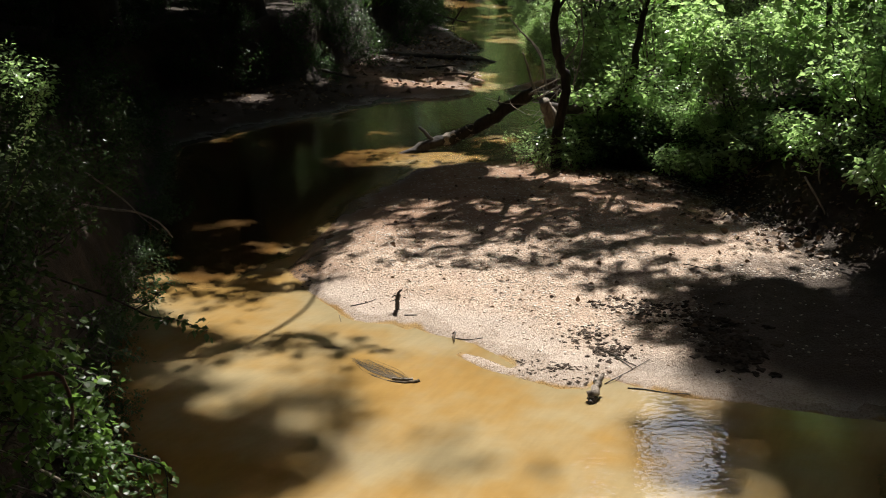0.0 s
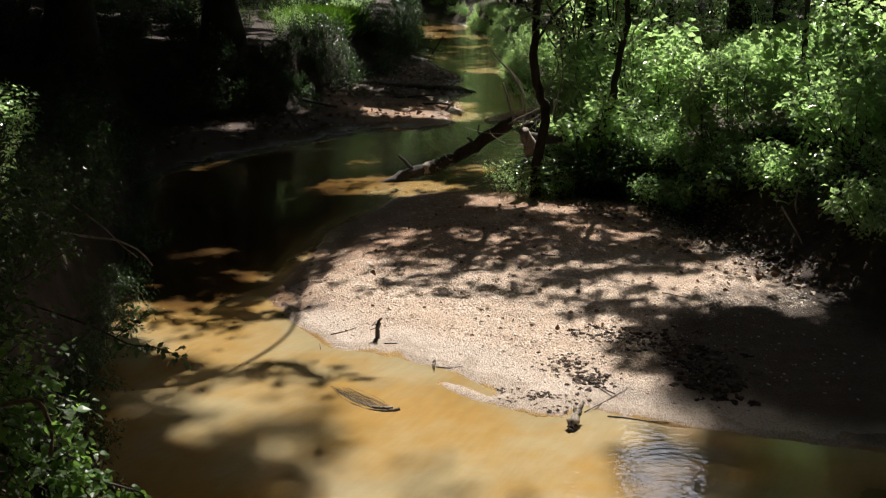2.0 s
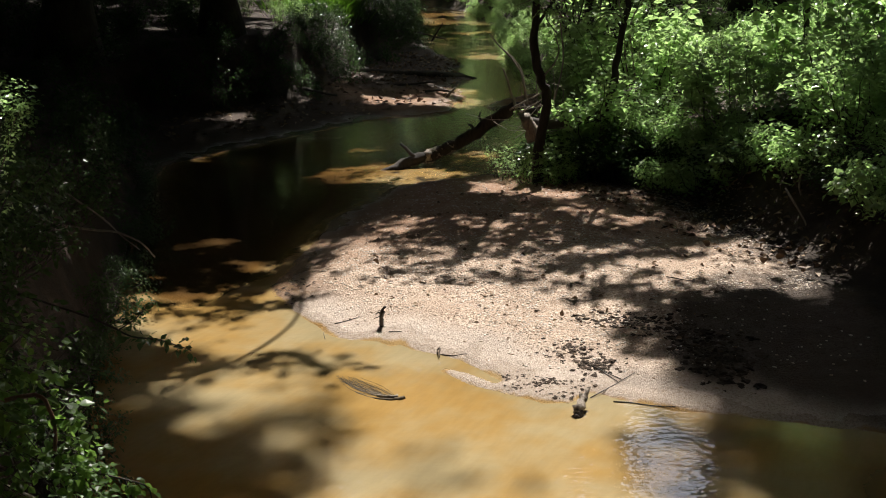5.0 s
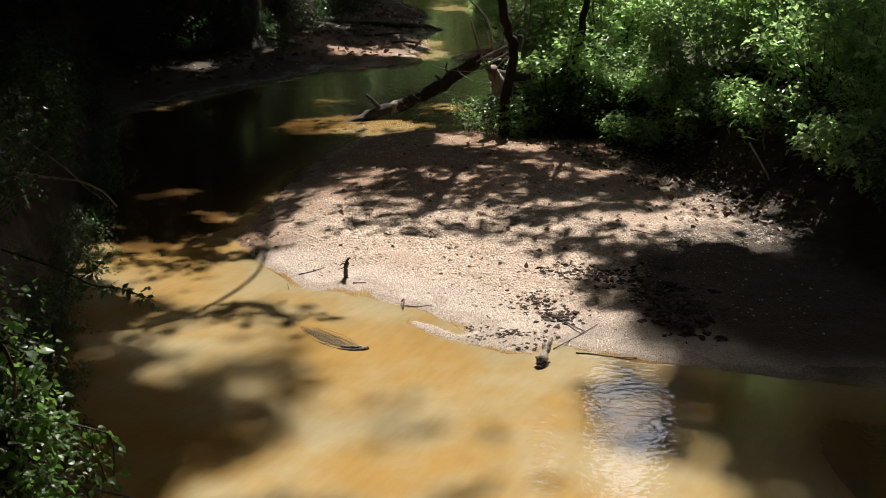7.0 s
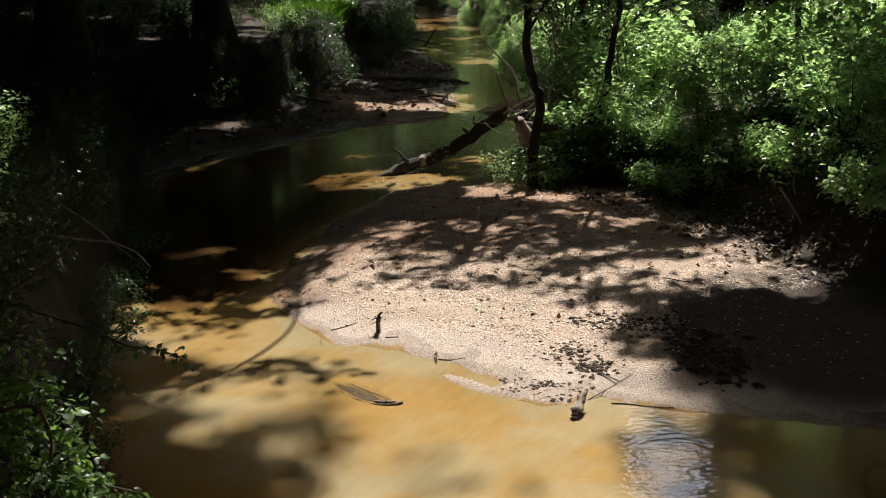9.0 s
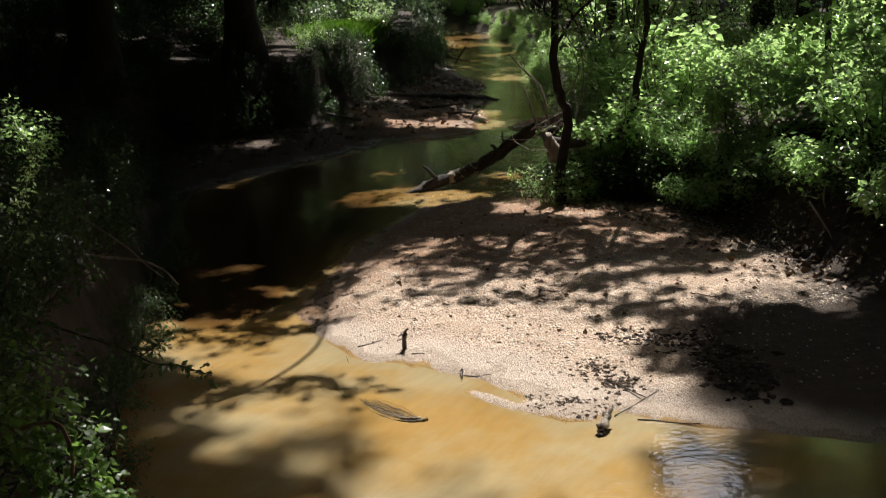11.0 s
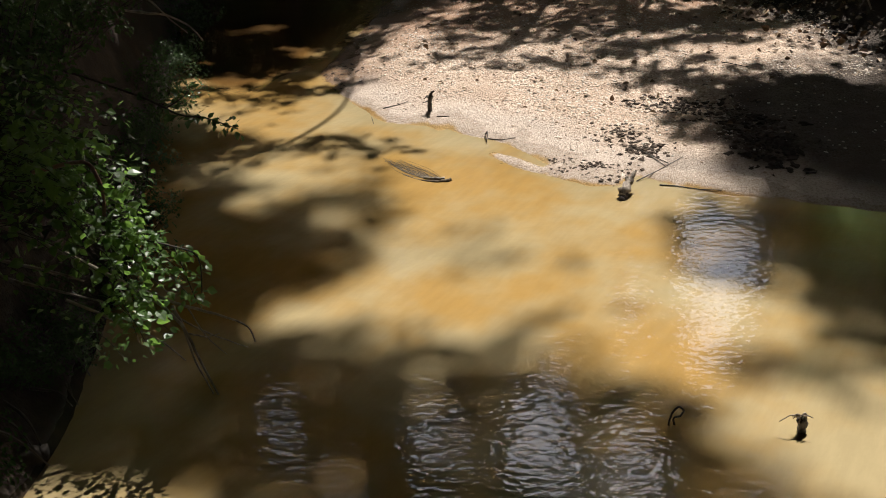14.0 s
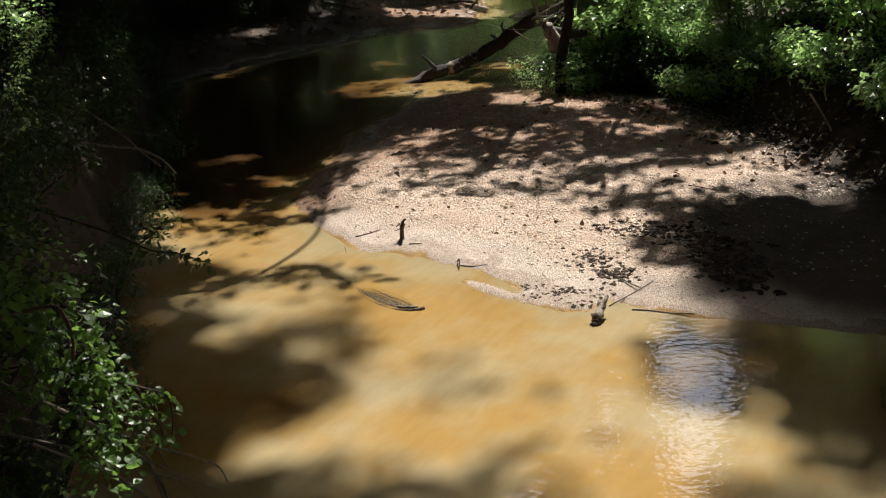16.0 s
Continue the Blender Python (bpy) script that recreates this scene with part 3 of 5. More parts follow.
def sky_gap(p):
    """Whether a place lies in an opening cut to suit the camera's mirrored view, so that sky shows in the water."""
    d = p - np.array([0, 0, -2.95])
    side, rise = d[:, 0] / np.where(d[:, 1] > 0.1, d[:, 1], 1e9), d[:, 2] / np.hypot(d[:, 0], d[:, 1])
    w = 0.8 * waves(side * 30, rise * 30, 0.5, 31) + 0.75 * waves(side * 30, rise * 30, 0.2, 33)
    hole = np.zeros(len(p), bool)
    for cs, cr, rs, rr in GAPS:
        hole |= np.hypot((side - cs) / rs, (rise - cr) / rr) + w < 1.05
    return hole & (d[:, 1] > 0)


# ---- trees ----
TREES = [  # x, y, radius at the base, lean in x
    (-5.3, 17.0, 0.36, 0.0), (-3.6, 20.5, 0.30, 0.02), (-6.5, 9.5, 0.25, 0.03), (-7.5, 2.0, 0.3, 0.0), (3.2, 22, 0.11, 0.0), (4.1, 23, 0.22, 0.03),
    (4.75, 22, 0.09, -0.10), (6.4, 23, 0.24, 0.0), (6.9, 22, 0.11, 0.02), (8.2, 23, 0.28, 0.0), (9.5, 9, 0.25, -0.05), (8.0, 1.0, 0.3, 0.0),
    (-5.5, 30, 0.28, 0.0), (0.6, 60, 0.3, -0.05), (-1.2, 48, 0.26, 0.16), (12, 38, 0.3, 0.0), (-12, 24, 0.35, 0.0), (6, 45, 0.3, 0.0),
    (5, 30, 0.2, 0.0), (-14, -8, 0.3, 0.0), (14, -8, 0.3, 0.0), (16, 15, 0.3, 0.0), (9, 33, 0.2, 0.03), (-3.0, 36, 0.15, -0.03), (4.4, 52, 0.3, 0.0)]


def crown_layer(count, lo, hi, size, area, along_sun, thin=True, margin=0.0, cover=0.0):
    """Twig clusters between two heights over an area of x and y, told on the ground along the sun or straight below."""
    p = np.stack([rng.uniform(area[0], area[1], count), rng.uniform(area[2], area[3], count), rng.uniform(lo, hi, count)], 1)
    slope = np.array([SUN_DIR.x, SUN_DIR.y]) / SUN_DIR.z
    if along_sun:
        p[:, :2] += p[:, 2:] * slope
    gx, gy = (p[:, :2] - p[:, 2:] * slope).T
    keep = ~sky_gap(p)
    if thin:
        light = sunny(gx, gy)                           # cover: how many leaves deep the layer is
        keep &= rng.random(count) < (np.minimum(-np.log(np.maximum(light, 1e-4)) / cover, 1) if cover else 1 - light)
    for dx, dy in [(math.cos(a) * margin * k, math.sin(a) * margin * k) for k in (0.5, 1) for a in range(6)] if margin else ():
        keep &= sunny(gx + dx, gy + dy) < 0.1
    if not along_sun:                                   # the finer layers shade the creek and the sunny bank
        keep &= ~((gx > -8) & (gx < 5.4) & (gy > 1.6) & (gy < 31)) & ~((gx > 1.2) & (gx < 12) & (gy > 9.5) & (gy < 19))
    return np.c_[p[keep], np.full(keep.sum(), size)]


def canopy():
    """All the twig clusters of the unseen crowns overhead, cut open where sun patches should fall: places and leaf
    sizes.
    """
    return np.concatenate([
        crown_layer(10000, 18, 23, 0.2, (-4.4, 5.4, 1.6, 7.6), True, cover=4.5), crown_layer(5500, 8, 12, 0.26, (-8, -4.4, 1.6, 31), True),
        crown_layer(12500, 5, 8, 0.105, (-4.4, 5.0, 7.6, 15), True), crown_layer(7000, 8, 11, 0.18, (-4.4, 5.4, 7.6, 18), True),
        crown_layer(2200, 8, 12, 0.24, (5.4, 12, 9.5, 19), True), crown_layer(5000, 8, 12, 0.28, (-4.4, 5.4, 18, 31), True), crown_layer(3000, 10, 22, 0.8, (6, 22, 20.5, 36), True, False), crown_layer(9000, 17, 26, 0.6, (-6, 12, 7.6, 31), True, True, 1.0),
        # first four here: unseen leaf walls added to keep skylight out
        crown_layer(1300, 1.5, 10, 0.8, (-18, 18, -24, -15), False, False), crown_layer(2600, 0.5, 12, 1.5, (-38, -29, -26, 75), False, False), crown_layer(2600, 0.5, 12, 1.5, (29, 38, -26, 75), False, False), crown_layer(1500, 0.5, 12, 1.5, (-38, 38, -32, -24), False, False), crown_layer(25000, 8, 16, 0.85, (-28, 28, -16, 64), False),
        crown_layer(4500, 4.2, 9, 0.26, (-20, 22, 24, 45), False), crown_layer(3000, 3.5, 8, 0.5, (-12, 14, 59, 63), False, False), crown_layer(11000, 2.5, 22, 0.75, (-26, 26, 66, 80), False, False)])


def tree(index, x, y, radius, lean, clusters):
    z = float(land(np.array([x]), np.array([y]))[0])
    t = thing("tree", "dark-barked creekside tree with an unseen leafy crown that shapes the light", "tree", "trees round the creek", (x, y, z - 0.1))
    top = np.array([lean * 9, 0.0, 9.0])
    line = bend((0, 0, 0), top, 12, 0.02, index)
    r = radius * (0.45 + 0.55 * (1 - np.linspace(0, 1, 12))) * (1 + 0.5 * np.exp(-np.linspace(0, 30, 12)))
    part("trunk", tube(line, r, 12, 0.05, index), BARK, t, smooth=True)
    if not len(clusters):
        return t
    local = clusters[:, :3] - np.array([x, y, z - 0.1])
    rr = np.random.default_rng(100 + index)
    limbs = []
    for k in rr.choice(len(local), min(16, len(local)), replace=False):
        base = line[rr.integers(6, 12)]
        run = bend(base, local[k], 14, 0.07, int(k)) + np.array([x, y, z - 0.1])
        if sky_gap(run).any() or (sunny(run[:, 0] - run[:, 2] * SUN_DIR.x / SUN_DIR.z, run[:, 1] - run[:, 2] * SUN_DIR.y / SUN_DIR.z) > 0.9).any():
            continue
        limbs.append(tube(bend(base, local[k], 7, 0.07, int(k)), np.linspace(radius * 0.28, 0.012, 7), 6, 0.05, int(k)))
    if limbs:
        tagged(part("branchwork", joined(limbs), BARK, t, smooth=True), kind="stuff")
    per = np.where(clusters[:, 3] > 0.4, 6, 8)
    c = np.repeat(local, per, axis=0)
    size = np.repeat(clusters[:, 3], per)
    off = rr.standard_normal(c.shape) * np.minimum(size * 1.5, 0.45)[:, None] * (1, 1, 0.6)
    there = c + off + np.array([x, y, z - 0.1])
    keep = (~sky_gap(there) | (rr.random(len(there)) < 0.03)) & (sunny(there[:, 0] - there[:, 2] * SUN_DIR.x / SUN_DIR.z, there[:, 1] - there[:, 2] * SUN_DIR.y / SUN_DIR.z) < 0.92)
    c, off, size = c[keep], off[keep], size[keep]
    way = off + rr.standard_normal(c.shape) * size[:, None] * 0.8
    way[:, 2] = way[:, 2] * 0.4 - 0.2 * size
    part("crown", leaves(c + off, way, size * rr.uniform(0.7, 1.2, len(c)), 0.33, r=rr), LEAF_TREE, t)
    return t


CLUSTERS = canopy()
near_tree = np.argmin(np.stack([np.hypot(CLUSTERS[:, 0] - x, CLUSTERS[:, 1] - y) for x, y, *_ in TREES], 1), 1)
for k, row in enumerate(TREES):
    tree(k, *row, CLUSTERS[near_tree == k])


# ---- shrubs ----
def shrub(name, label, group, height, spread, stems, per_stem, leaf, mat, seed, width=0.34):
    """A many-stemmed shrub: arching stems and leaves along their upper parts."""
    r = np.random.default_rng(seed)
    t = thing(name, label, "shrub", group)
    wood, places, ways, sizes = [], [], [], []
    for s in range(stems):
        a = r.uniform(0, 2 * np.pi)
        out = spread * np.sqrt(r.random())
        tip = np.array([np.cos(a) * out, np.sin(a) * out, height * r.uniform(0.55, 1.05) * (1 - 0.25 * (out / spread) ** 2)])
        root = np.array([np.cos(a), np.sin(a), 0]) * out * 0.35 + (*r.normal(0, 0.05, 2), -0.1)
        line = bend(root, tip, 6, 0.07, seed * 97 + s)
        wood.append(tube(line[::1], np.linspace(0.009, 0.002, 6) * (0.6 + height * 0.5), 3))
        k = np.clip(r.beta(2.6, 1.0, per_stem), 0, 0.999) * 5
        i = k.astype(int)
        base = line[i] + (line[i + 1] - line[i]) * (k - i)[:, None]
        way = r.standard_normal((per_stem, 3)) * (1, 1, 0.26) + (0, 0, 0.1)
        way /= np.linalg.norm(way, axis=1, keepdims=True)
        places.append(base + way * r.uniform(0.02, 0.16, per_stem)[:, None] * (0.5 + height * 0.4))
        ways.append(way - (0, 0, 0.14))
        sizes.append(leaf * r.uniform(0.55, 1.25, per_stem))
    tagged(part("branchwork", joined(wood), BARK, t), kind="stuff")
    part("foliage", leaves(np.concatenate(places), np.concatenate(ways), np.concatenate(sizes), width, r=r), mat, t)
    return t


def scatter(makers, spots, r):
    """Stands copies of the makers' shrubs on spots of x, y, scale and sink; the first of each kind stands itself."""
    used = set()
    for x, y, scale, sink, *tilt in spots:
        k = int(r.integers(len(makers)))
        z = float(land(np.array([x]), np.array([y]))[0]) - sink
        m = pose(x, y, z, r.normal(0, 6), (tilt or [0])[0] + r.normal(0, 6), 0) @ pose(0, 0, 0, 0, 0, r.uniform(0, 360)) @ Matrix.Diagonal((scale, scale, scale * r.uniform(0.85, 1.15), 1))
        if k in used:
            copy_thing(makers[k], m)
        else:
            makers[k].matrix_basis = m
            used.add(k)
    for k, ob in enumerate(makers):
        if k not in used:
            for o in (*ob.children_recursive, ob):
                bpy.data.objects.remove(o)


def spots_in(poly, count, lo, hi, r, gap=0.3, sink=0.0):
    poly = np.asarray(poly, float)
    out = []
    for _ in range(count * 60):
        p = r.uniform(poly.min(0), poly.max(0))
        if inside_distance(p[:1], p[1:], poly)[0] > 0 and all(np.hypot(p[0] - q[0], p[1] - q[1]) > gap for q in out):
            out.append((p[0], p[1], r.uniform(lo, hi), sink))
            if len(out) == count:
                break
    return out


r = np.random.default_rng(11)
bush = [shrub("bush", "bright green leafy bush on the sunny creek bank", "bushes on the sunny bank", 0.92, 0.8, (22, 20, 16)[k % 3], (96, 84, 66)[k % 3], (0.06, 0.074, 0.09)[k % 3], LEAF_LIT, 40 + k, 0.38) for k in range(6)]
scatter(bush, spots_in([(1.75, 14.0), (2.3, 13.2), (2.9, 12.2), (3.35, 11.1), (3.7, 10.5), (4.1, 9.6), (9.5, 9.4), (11, 19), (2.6, 19)], 100, 0.6, 1.25, r, 0.45), r)
rim = [(float(np.interp(s, [0, 1, 2.2, 3.6, 4.9], [1.75, 2.35, 3.0, 3.3, 3.75])) + 0.2, float(np.interp(s, [0, 1, 2.2, 3.6, 4.9], [13.9, 13.3, 12.2, 10.9, 9.6])), r.uniform(0.5, 0.8), 0.05, -14) for s in np.arange(0, 3.4, 0.24)]
for y in np.concatenate([np.arange(14.6, 24, 0.55), np.arange(24, 52, 1.0)]):
    rim.append((float(np.interp(y, [14, 15.4, 19, 25, 33, 40, 46, 52], [1.75, 2.15, 2.75, 2.6, 2.75, 2.8, 2.4, 0.2])) + r.uniform(0, 0.35), y, r.uniform(0.6, 1.1), 0.1, -24))
for y in np.arange(15, 47, 0.75):
    rim.append((float(np.interp(y, [14, 15.4, 18, 20.5, 25, 31, 40, 46], [1.65, 1.85, 2.2, 2.45, 2.3, 2.4, 2.6, 2.1])), y, r.uniform(0.5, 0.8), 0.1, -50))
for x in np.arange(-4, 2.4, 0.5):
    rim.append((x, 51.5 + r.uniform(0, 1), r.uniform(1.2, 1.8), 0.1))
scatter([copy_thing(b, b.matrix_basis) for b in bush], rim, r)
scatter([copy_thing(b, b.matrix_basis) for b in bush], spots_in([(4.6, 19.5), (10, 19.5), (13, 25), (4.6, 25)], 18, 0.5, 0.8, r, 0.9), r)
low = [shrub("undergrowth", "low dark green shrub at the foot of the bank", "undergrowth at the water", 0.6, 0.5, 20, 40, 0.075, LEAF_LIT if k % 2 else LEAF_SHADED, 60 + k) for k in range(4)]
scatter(low, spots_in([(1.2, 14.2), (1.35, 13.2), (2.2, 12.7), (2.75, 11.5), (3.3, 11.2), (3.0, 12.4), (2.6, 13.4), (1.8, 14.3)], 26, 0.5, 1.1, r, 0.2)
        + spots_in([(4.0, 8.0), (4.3, 6.5), (5.2, 4.5), (7, 4), (8, 9), (4.2, 9)], 22, 0.8, 1.5, r, 0.5), r)
low_rim = [(float(np.interp(y, [8.3, 9.6, 10.9], [4.15, 3.85, 3.5])) + r.uniform(0, 0.2), y, r.uniform(0.6, 1.0), 0.05, -20) for y in np.arange(8.4, 11, 0.22)]
scatter([copy_thing(b, b.matrix_basis) for b in low], low_rim, r)
left = [shrub("bank_shrub", "dark green shaded shrub on the steep bank", "shrubs on the shaded bank", 1.1, 0.75, 18, 40, 0.077, LEAF_SHADED, 80 + k) for k in range(5)]
edge = []
for y in np.arange(4.9, 14.6, 0.32):
    edge.append((float(np.interp(y, [3, 4.3, 6, 8, 10, 13.3, 15], [-1.95, -1.95, -2.2, -2.6, -2.95, -3.5, -3.9])) + r.uniform(-0.45, -0.15), y, r.uniform(0.5, 0.85), 0.05, 26))
for y in np.arange(5.3, 14.8, 0.36):
    edge.append((float(np.interp(y, [3, 4.3, 6, 8, 10, 13.3, 15], [-1.9, -1.9, -2.15, -2.5, -2.8, -3.4, -3.9])) + r.uniform(-0.1, 0.1), y, r.uniform(0.35, 0.6), 0.1, 48))
for y in np.arange(15.5, 56, 0.8):
    edge.append((float(np.interp(y, [15, 18, 19.6, 20.3, 22, 26, 29, 32, 45, 56], [-5.1, -4.8, -3.3, -2.5, -2.2, -1.7, -0.8, -0.4, -0.9, -5])) + r.uniform(-0.4, 0.0), y, r.uniform(0.7, 1.3) * (0.7 if 19 < y < 28 else 1), 0.1, 22))
for y in np.arange(15.4, 48, 0.7):
    edge.append((float(np.interp(y, [15, 18, 19.6, 20.3, 22, 26, 29, 32, 45, 56], [-4.9, -4.6, -3.1, -2.3, -2.0, -1.5, -0.6, -0.25, -0.8, -5])) + r.uniform(-0.2, 0.1), y, r.uniform(0.6, 1.0), 0.1, 46))
for y in np.arange(19.2, 31, 0.35):
    edge.append((float(np.interp(y, [18, 19.6, 20.3, 22, 26, 29, 32], [-4.9, -3.4, -2.6, -2.3, -1.8, -0.9, -0.5])) + r.uniform(-0.5, 0.1), y, r.uniform(0.55, 0.85), 0.1, 38))
for y in np.arange(3.0, 4.8, 0.13):
    edge.append((-1.97 + r.uniform(-0.06, 0.04), y, r.uniform(0.28, 0.42), 0.05, 40))
for y in np.arange(3.3, 4.9, 0.2):
    edge.append((-2.28 + r.uniform(-0.15, 0.1), y, r.uniform(0.3, 0.5), 0.05, 20))
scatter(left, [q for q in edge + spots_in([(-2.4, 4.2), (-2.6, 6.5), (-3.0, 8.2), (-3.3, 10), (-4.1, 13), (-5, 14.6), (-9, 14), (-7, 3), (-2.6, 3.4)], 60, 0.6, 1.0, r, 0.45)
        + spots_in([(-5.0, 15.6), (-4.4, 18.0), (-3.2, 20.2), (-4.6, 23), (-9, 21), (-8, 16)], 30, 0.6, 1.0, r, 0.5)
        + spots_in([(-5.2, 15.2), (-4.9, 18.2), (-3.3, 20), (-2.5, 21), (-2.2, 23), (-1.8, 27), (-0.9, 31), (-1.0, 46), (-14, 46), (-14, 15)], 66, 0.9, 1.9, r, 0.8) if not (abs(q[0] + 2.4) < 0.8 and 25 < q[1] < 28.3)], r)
far = [shrub("thicket", "sun-flecked woodland shrub among the trees", "thicket behind the creek", 2.2, 1.6, 22, 46, 0.125, LEAF_LIT, 120 + k) for k in range(4)]
# the side and rear rows are out of view, added to block skylight
scatter(far, spots_in([(3.0, 20), (3.1, 34), (3.0, 46), (0.4, 53), (0.4, 62), (30, 62), (24, 20), (9, 19.5)], 80, 0.7, 1.3, r, 1.2)
        + spots_in([(-1.4, 33), (-1.8, 46), (-4.4, 51), (0.4, 53), (0.4, 62), (-28, 62), (-24, 22), (-12, 22), (-6.5, 34)], 60, 0.8, 1.5, r, 1.2)
        + spots_in([(-30, 58.5), (30, 58.5), (36, 70), (-36, 70)], 50, 1.4, 2.6, r, 1.5)
        + spots_in([(-16, -14), (-10, -14), (-10, 14), (-16, 22)], 16, 1.6, 2.6, r, 1.5) + spots_in([(10, -14), (16, -14), (18, 18), (12, 18)], 16, 1.6, 2.6, r, 1.5)
        + spots_in([(-16, -18), (16, -18), (16, -12), (-16, -12)], 14, 1.6, 2.6, r, 1.5), r)


lit = [shrub("bank_shrub", "sunlit light green shrub with small glinting leaves", "shrubs on the shaded bank", 1.0, 0.55, 16, 34, 0.07, LEAF_LIT, 140 + k) for k in range(2)]
scatter(lit, [(-1.9 - 2.2 * r.random(), y, r.uniform(0.6, 1.1), 0.0) for y in np.arange(21.5, 36, 0.8) if not 24.8 < y < 28.2] + [(-3.75, 9.9, 0.8, 0.0), (-3.95, 10.3, 0.9, 0.0), (0.95, 13.45, 0.45, 0.0), (1.2, 13.0, 0.4, 0.0), (1.62, 12.95, 0.45, 0.0), (1.95, 13.2, 0.5, 0.0)], r)
# unseen thickets added beyond the right edge to deepen the bar's shade
scatter([copy_thing(b, b.matrix_basis) for b in far], [(5.4, 7.6, 1.0, 0.2), (5.2, 6.2, 0.95, 0.2), (5.0, 4.8, 0.95, 0.2), (6.4, 8.6, 1.2, 0.2), (6.6, 6.8, 1.3, 0.2), (6.4, 4.4, 1.3, 0.2), (5.6, 3.0, 1.1, 0.2)], r)
tall = [shrub("thicket", "tall sunlit thicket at the bend of the creek", "thicket behind the creek", 5.6, 2.0, 26, 170, 0.15, LEAF_LIT, 150 + k) for k in range(2)]
scatter(tall, [(x, 45.0 + r.uniform(0, 1.2), r.uniform(0.9, 1.2), 0.3) for x in (-6.2, -5.0, -3.8, 3.8, 4.8, 5.8, 7.0)] + [(x, 51.5 + r.uniform(0, 1.5), r.uniform(0.8, 1.1), 0.2) for x in (-2.2, -0.8, 0.6, 2.0, 3.2)], r)


# ---- wood along the creek ----
def limb(name, points, radius, mat, parent=None, label="", category="", sides=8, knots=0.08, tip=0.5, group="", fine=4):
    """One piece of wood along a few points, rounded between them."""
    p = np.asarray(points, float)
    k = np.linspace(0, len(p) - 1, (len(p) - 1) * fine + 1)
    q = np.stack([np.interp(k, np.arange(len(p)), p[:, c]) for c in range(3)], 1)
    for _ in range(2):
        q[1:-1] = 0.25 * q[:-2] + 0.5 * q[1:-1] + 0.25 * q[2:]
    seed = int(abs(p.sum()) * 100) % 9999
    rr = np.random.default_rng(seed)
    q[1:-1] += rr.normal(0, radius * 0.12, (len(q) - 2, 3))
    ob = new(name, mesh_of(name, *tube(q, np.linspace(radius, radius * tip, len(q)), sides, knots, seed), mat, True))
    if parent:
        ob.parent = parent
    return tagged(ob, label, category, group)


def leafy_twig(parent, points, radius, count, size, mat, seed, reach=0.05, wood=TWIG, fine=False, name="twig", width=0.3):
    """A twig with leaves along it: two parts of a plant."""
    p = np.asarray(points, float)
    rr = np.random.default_rng(seed)
    tw = limb(name, p, radius, wood, parent, sides=5, tip=0.4)
    if count:
        k = rr.uniform(0.1, 1, count) * (len(p) - 1)
        base = np.stack([np.interp(k, np.arange(len(p)), p[:, c]) for c in range(3)], 1)
        way = rr.standard_normal((count, 3)) * (1, 1, 0.6)
        way /= np.linalg.norm(way, axis=1, keepdims=True)
        g = leaves(base + way * reach * rr.random((count, 1)), way - (0, 0, 0.3), size * rr.uniform(0.5, 1.2, count), width, fine=fine, r=rr)
        ob = new("foliage", mesh_of("foliage", *g, mat))
        ob.parent = tw
    return tw


# the bent sapling at the head of the sandbar, and its straighter neighbour
sapling = thing("sapling", "crooked dark sapling leaning over the creek", "tree", "saplings on the bank")
limb("trunk", [(1.32, 13.1, 0.1), (1.32, 13.1, 0.56), (1.41, 13.1, 0.89), (1.42, 13.1, 1.2), (1.34, 13.1, 1.38), (1.26, 13.1, 1.7), (1.3, 13.1, 2.2), (1.25, 13.2, 3.4), (1.4, 13.3, 5.5)], 0.066, BARK, sapling, tip=0.6)
limb("branch", [(1.29, 13.1, 1.95), (1.5, 13.05, 2.3), (1.75, 13.0, 2.5), (2.0, 13.0, 2.9)], 0.02, BARK, sapling)
limb("branch", [(1.3, 13.1, 2.2), (1.0, 13.2, 2.5), (0.8, 13.3, 3.0)], 0.02, BARK, sapling)
limb("branch", [(1.36, 13.1, 1.36), (1.5, 13.0, 1.55), (1.55, 13.0, 1.7), (1.48, 13.0, 1.9)], 0.012, DEADWOOD, sapling)
leafy_twig(sapling, [(1.29, 13.1, 2.1), (1.45, 13.0, 2.15), (1.6, 12.9, 2.05)], 0.008, 120, 0.07, LEAF_LIT, 301, 0.2)
leafy_twig(sapling, [(1.3, 13.1, 2.3), (1.2, 13.0, 2.25), (1.05, 12.9, 2.2)], 0.008, 90, 0.07, LEAF_LIT, 302, 0.2)
sapling_2 = thing("sapling", "slender dark sapling rising out of the bushes", "tree", "saplings on the bank")
limb("trunk", [(2.05, 13.3, 0.2), (2.14, 13.3, 0.85), (2.23, 13.3, 1.29), (2.27, 13.3, 1.62), (2.32, 13.3, 1.95), (2.37, 13.3, 2.18), (2.3, 13.3, 3.5), (2.5, 13.4, 5.5)], 0.05, BARK, sapling_2, tip=0.5)
limb("branch", [(2.3, 13.3, 1.9), (2.15, 13.3, 2.15), (2.1, 13.3, 2.5)], 0.014, BARK, sapling_2)
leafy_twig(sapling_2, [(2.32, 13.3, 2.0), (2.2, 13.2, 2.1), (2.05, 13.1, 2.05)], 0.008, 80, 0.07, LEAF_LIT, 303, 0.2)

sapling_3 = thing("sapling", "young leafy sapling standing above the sunlit bushes", "tree", "saplings on the bank")
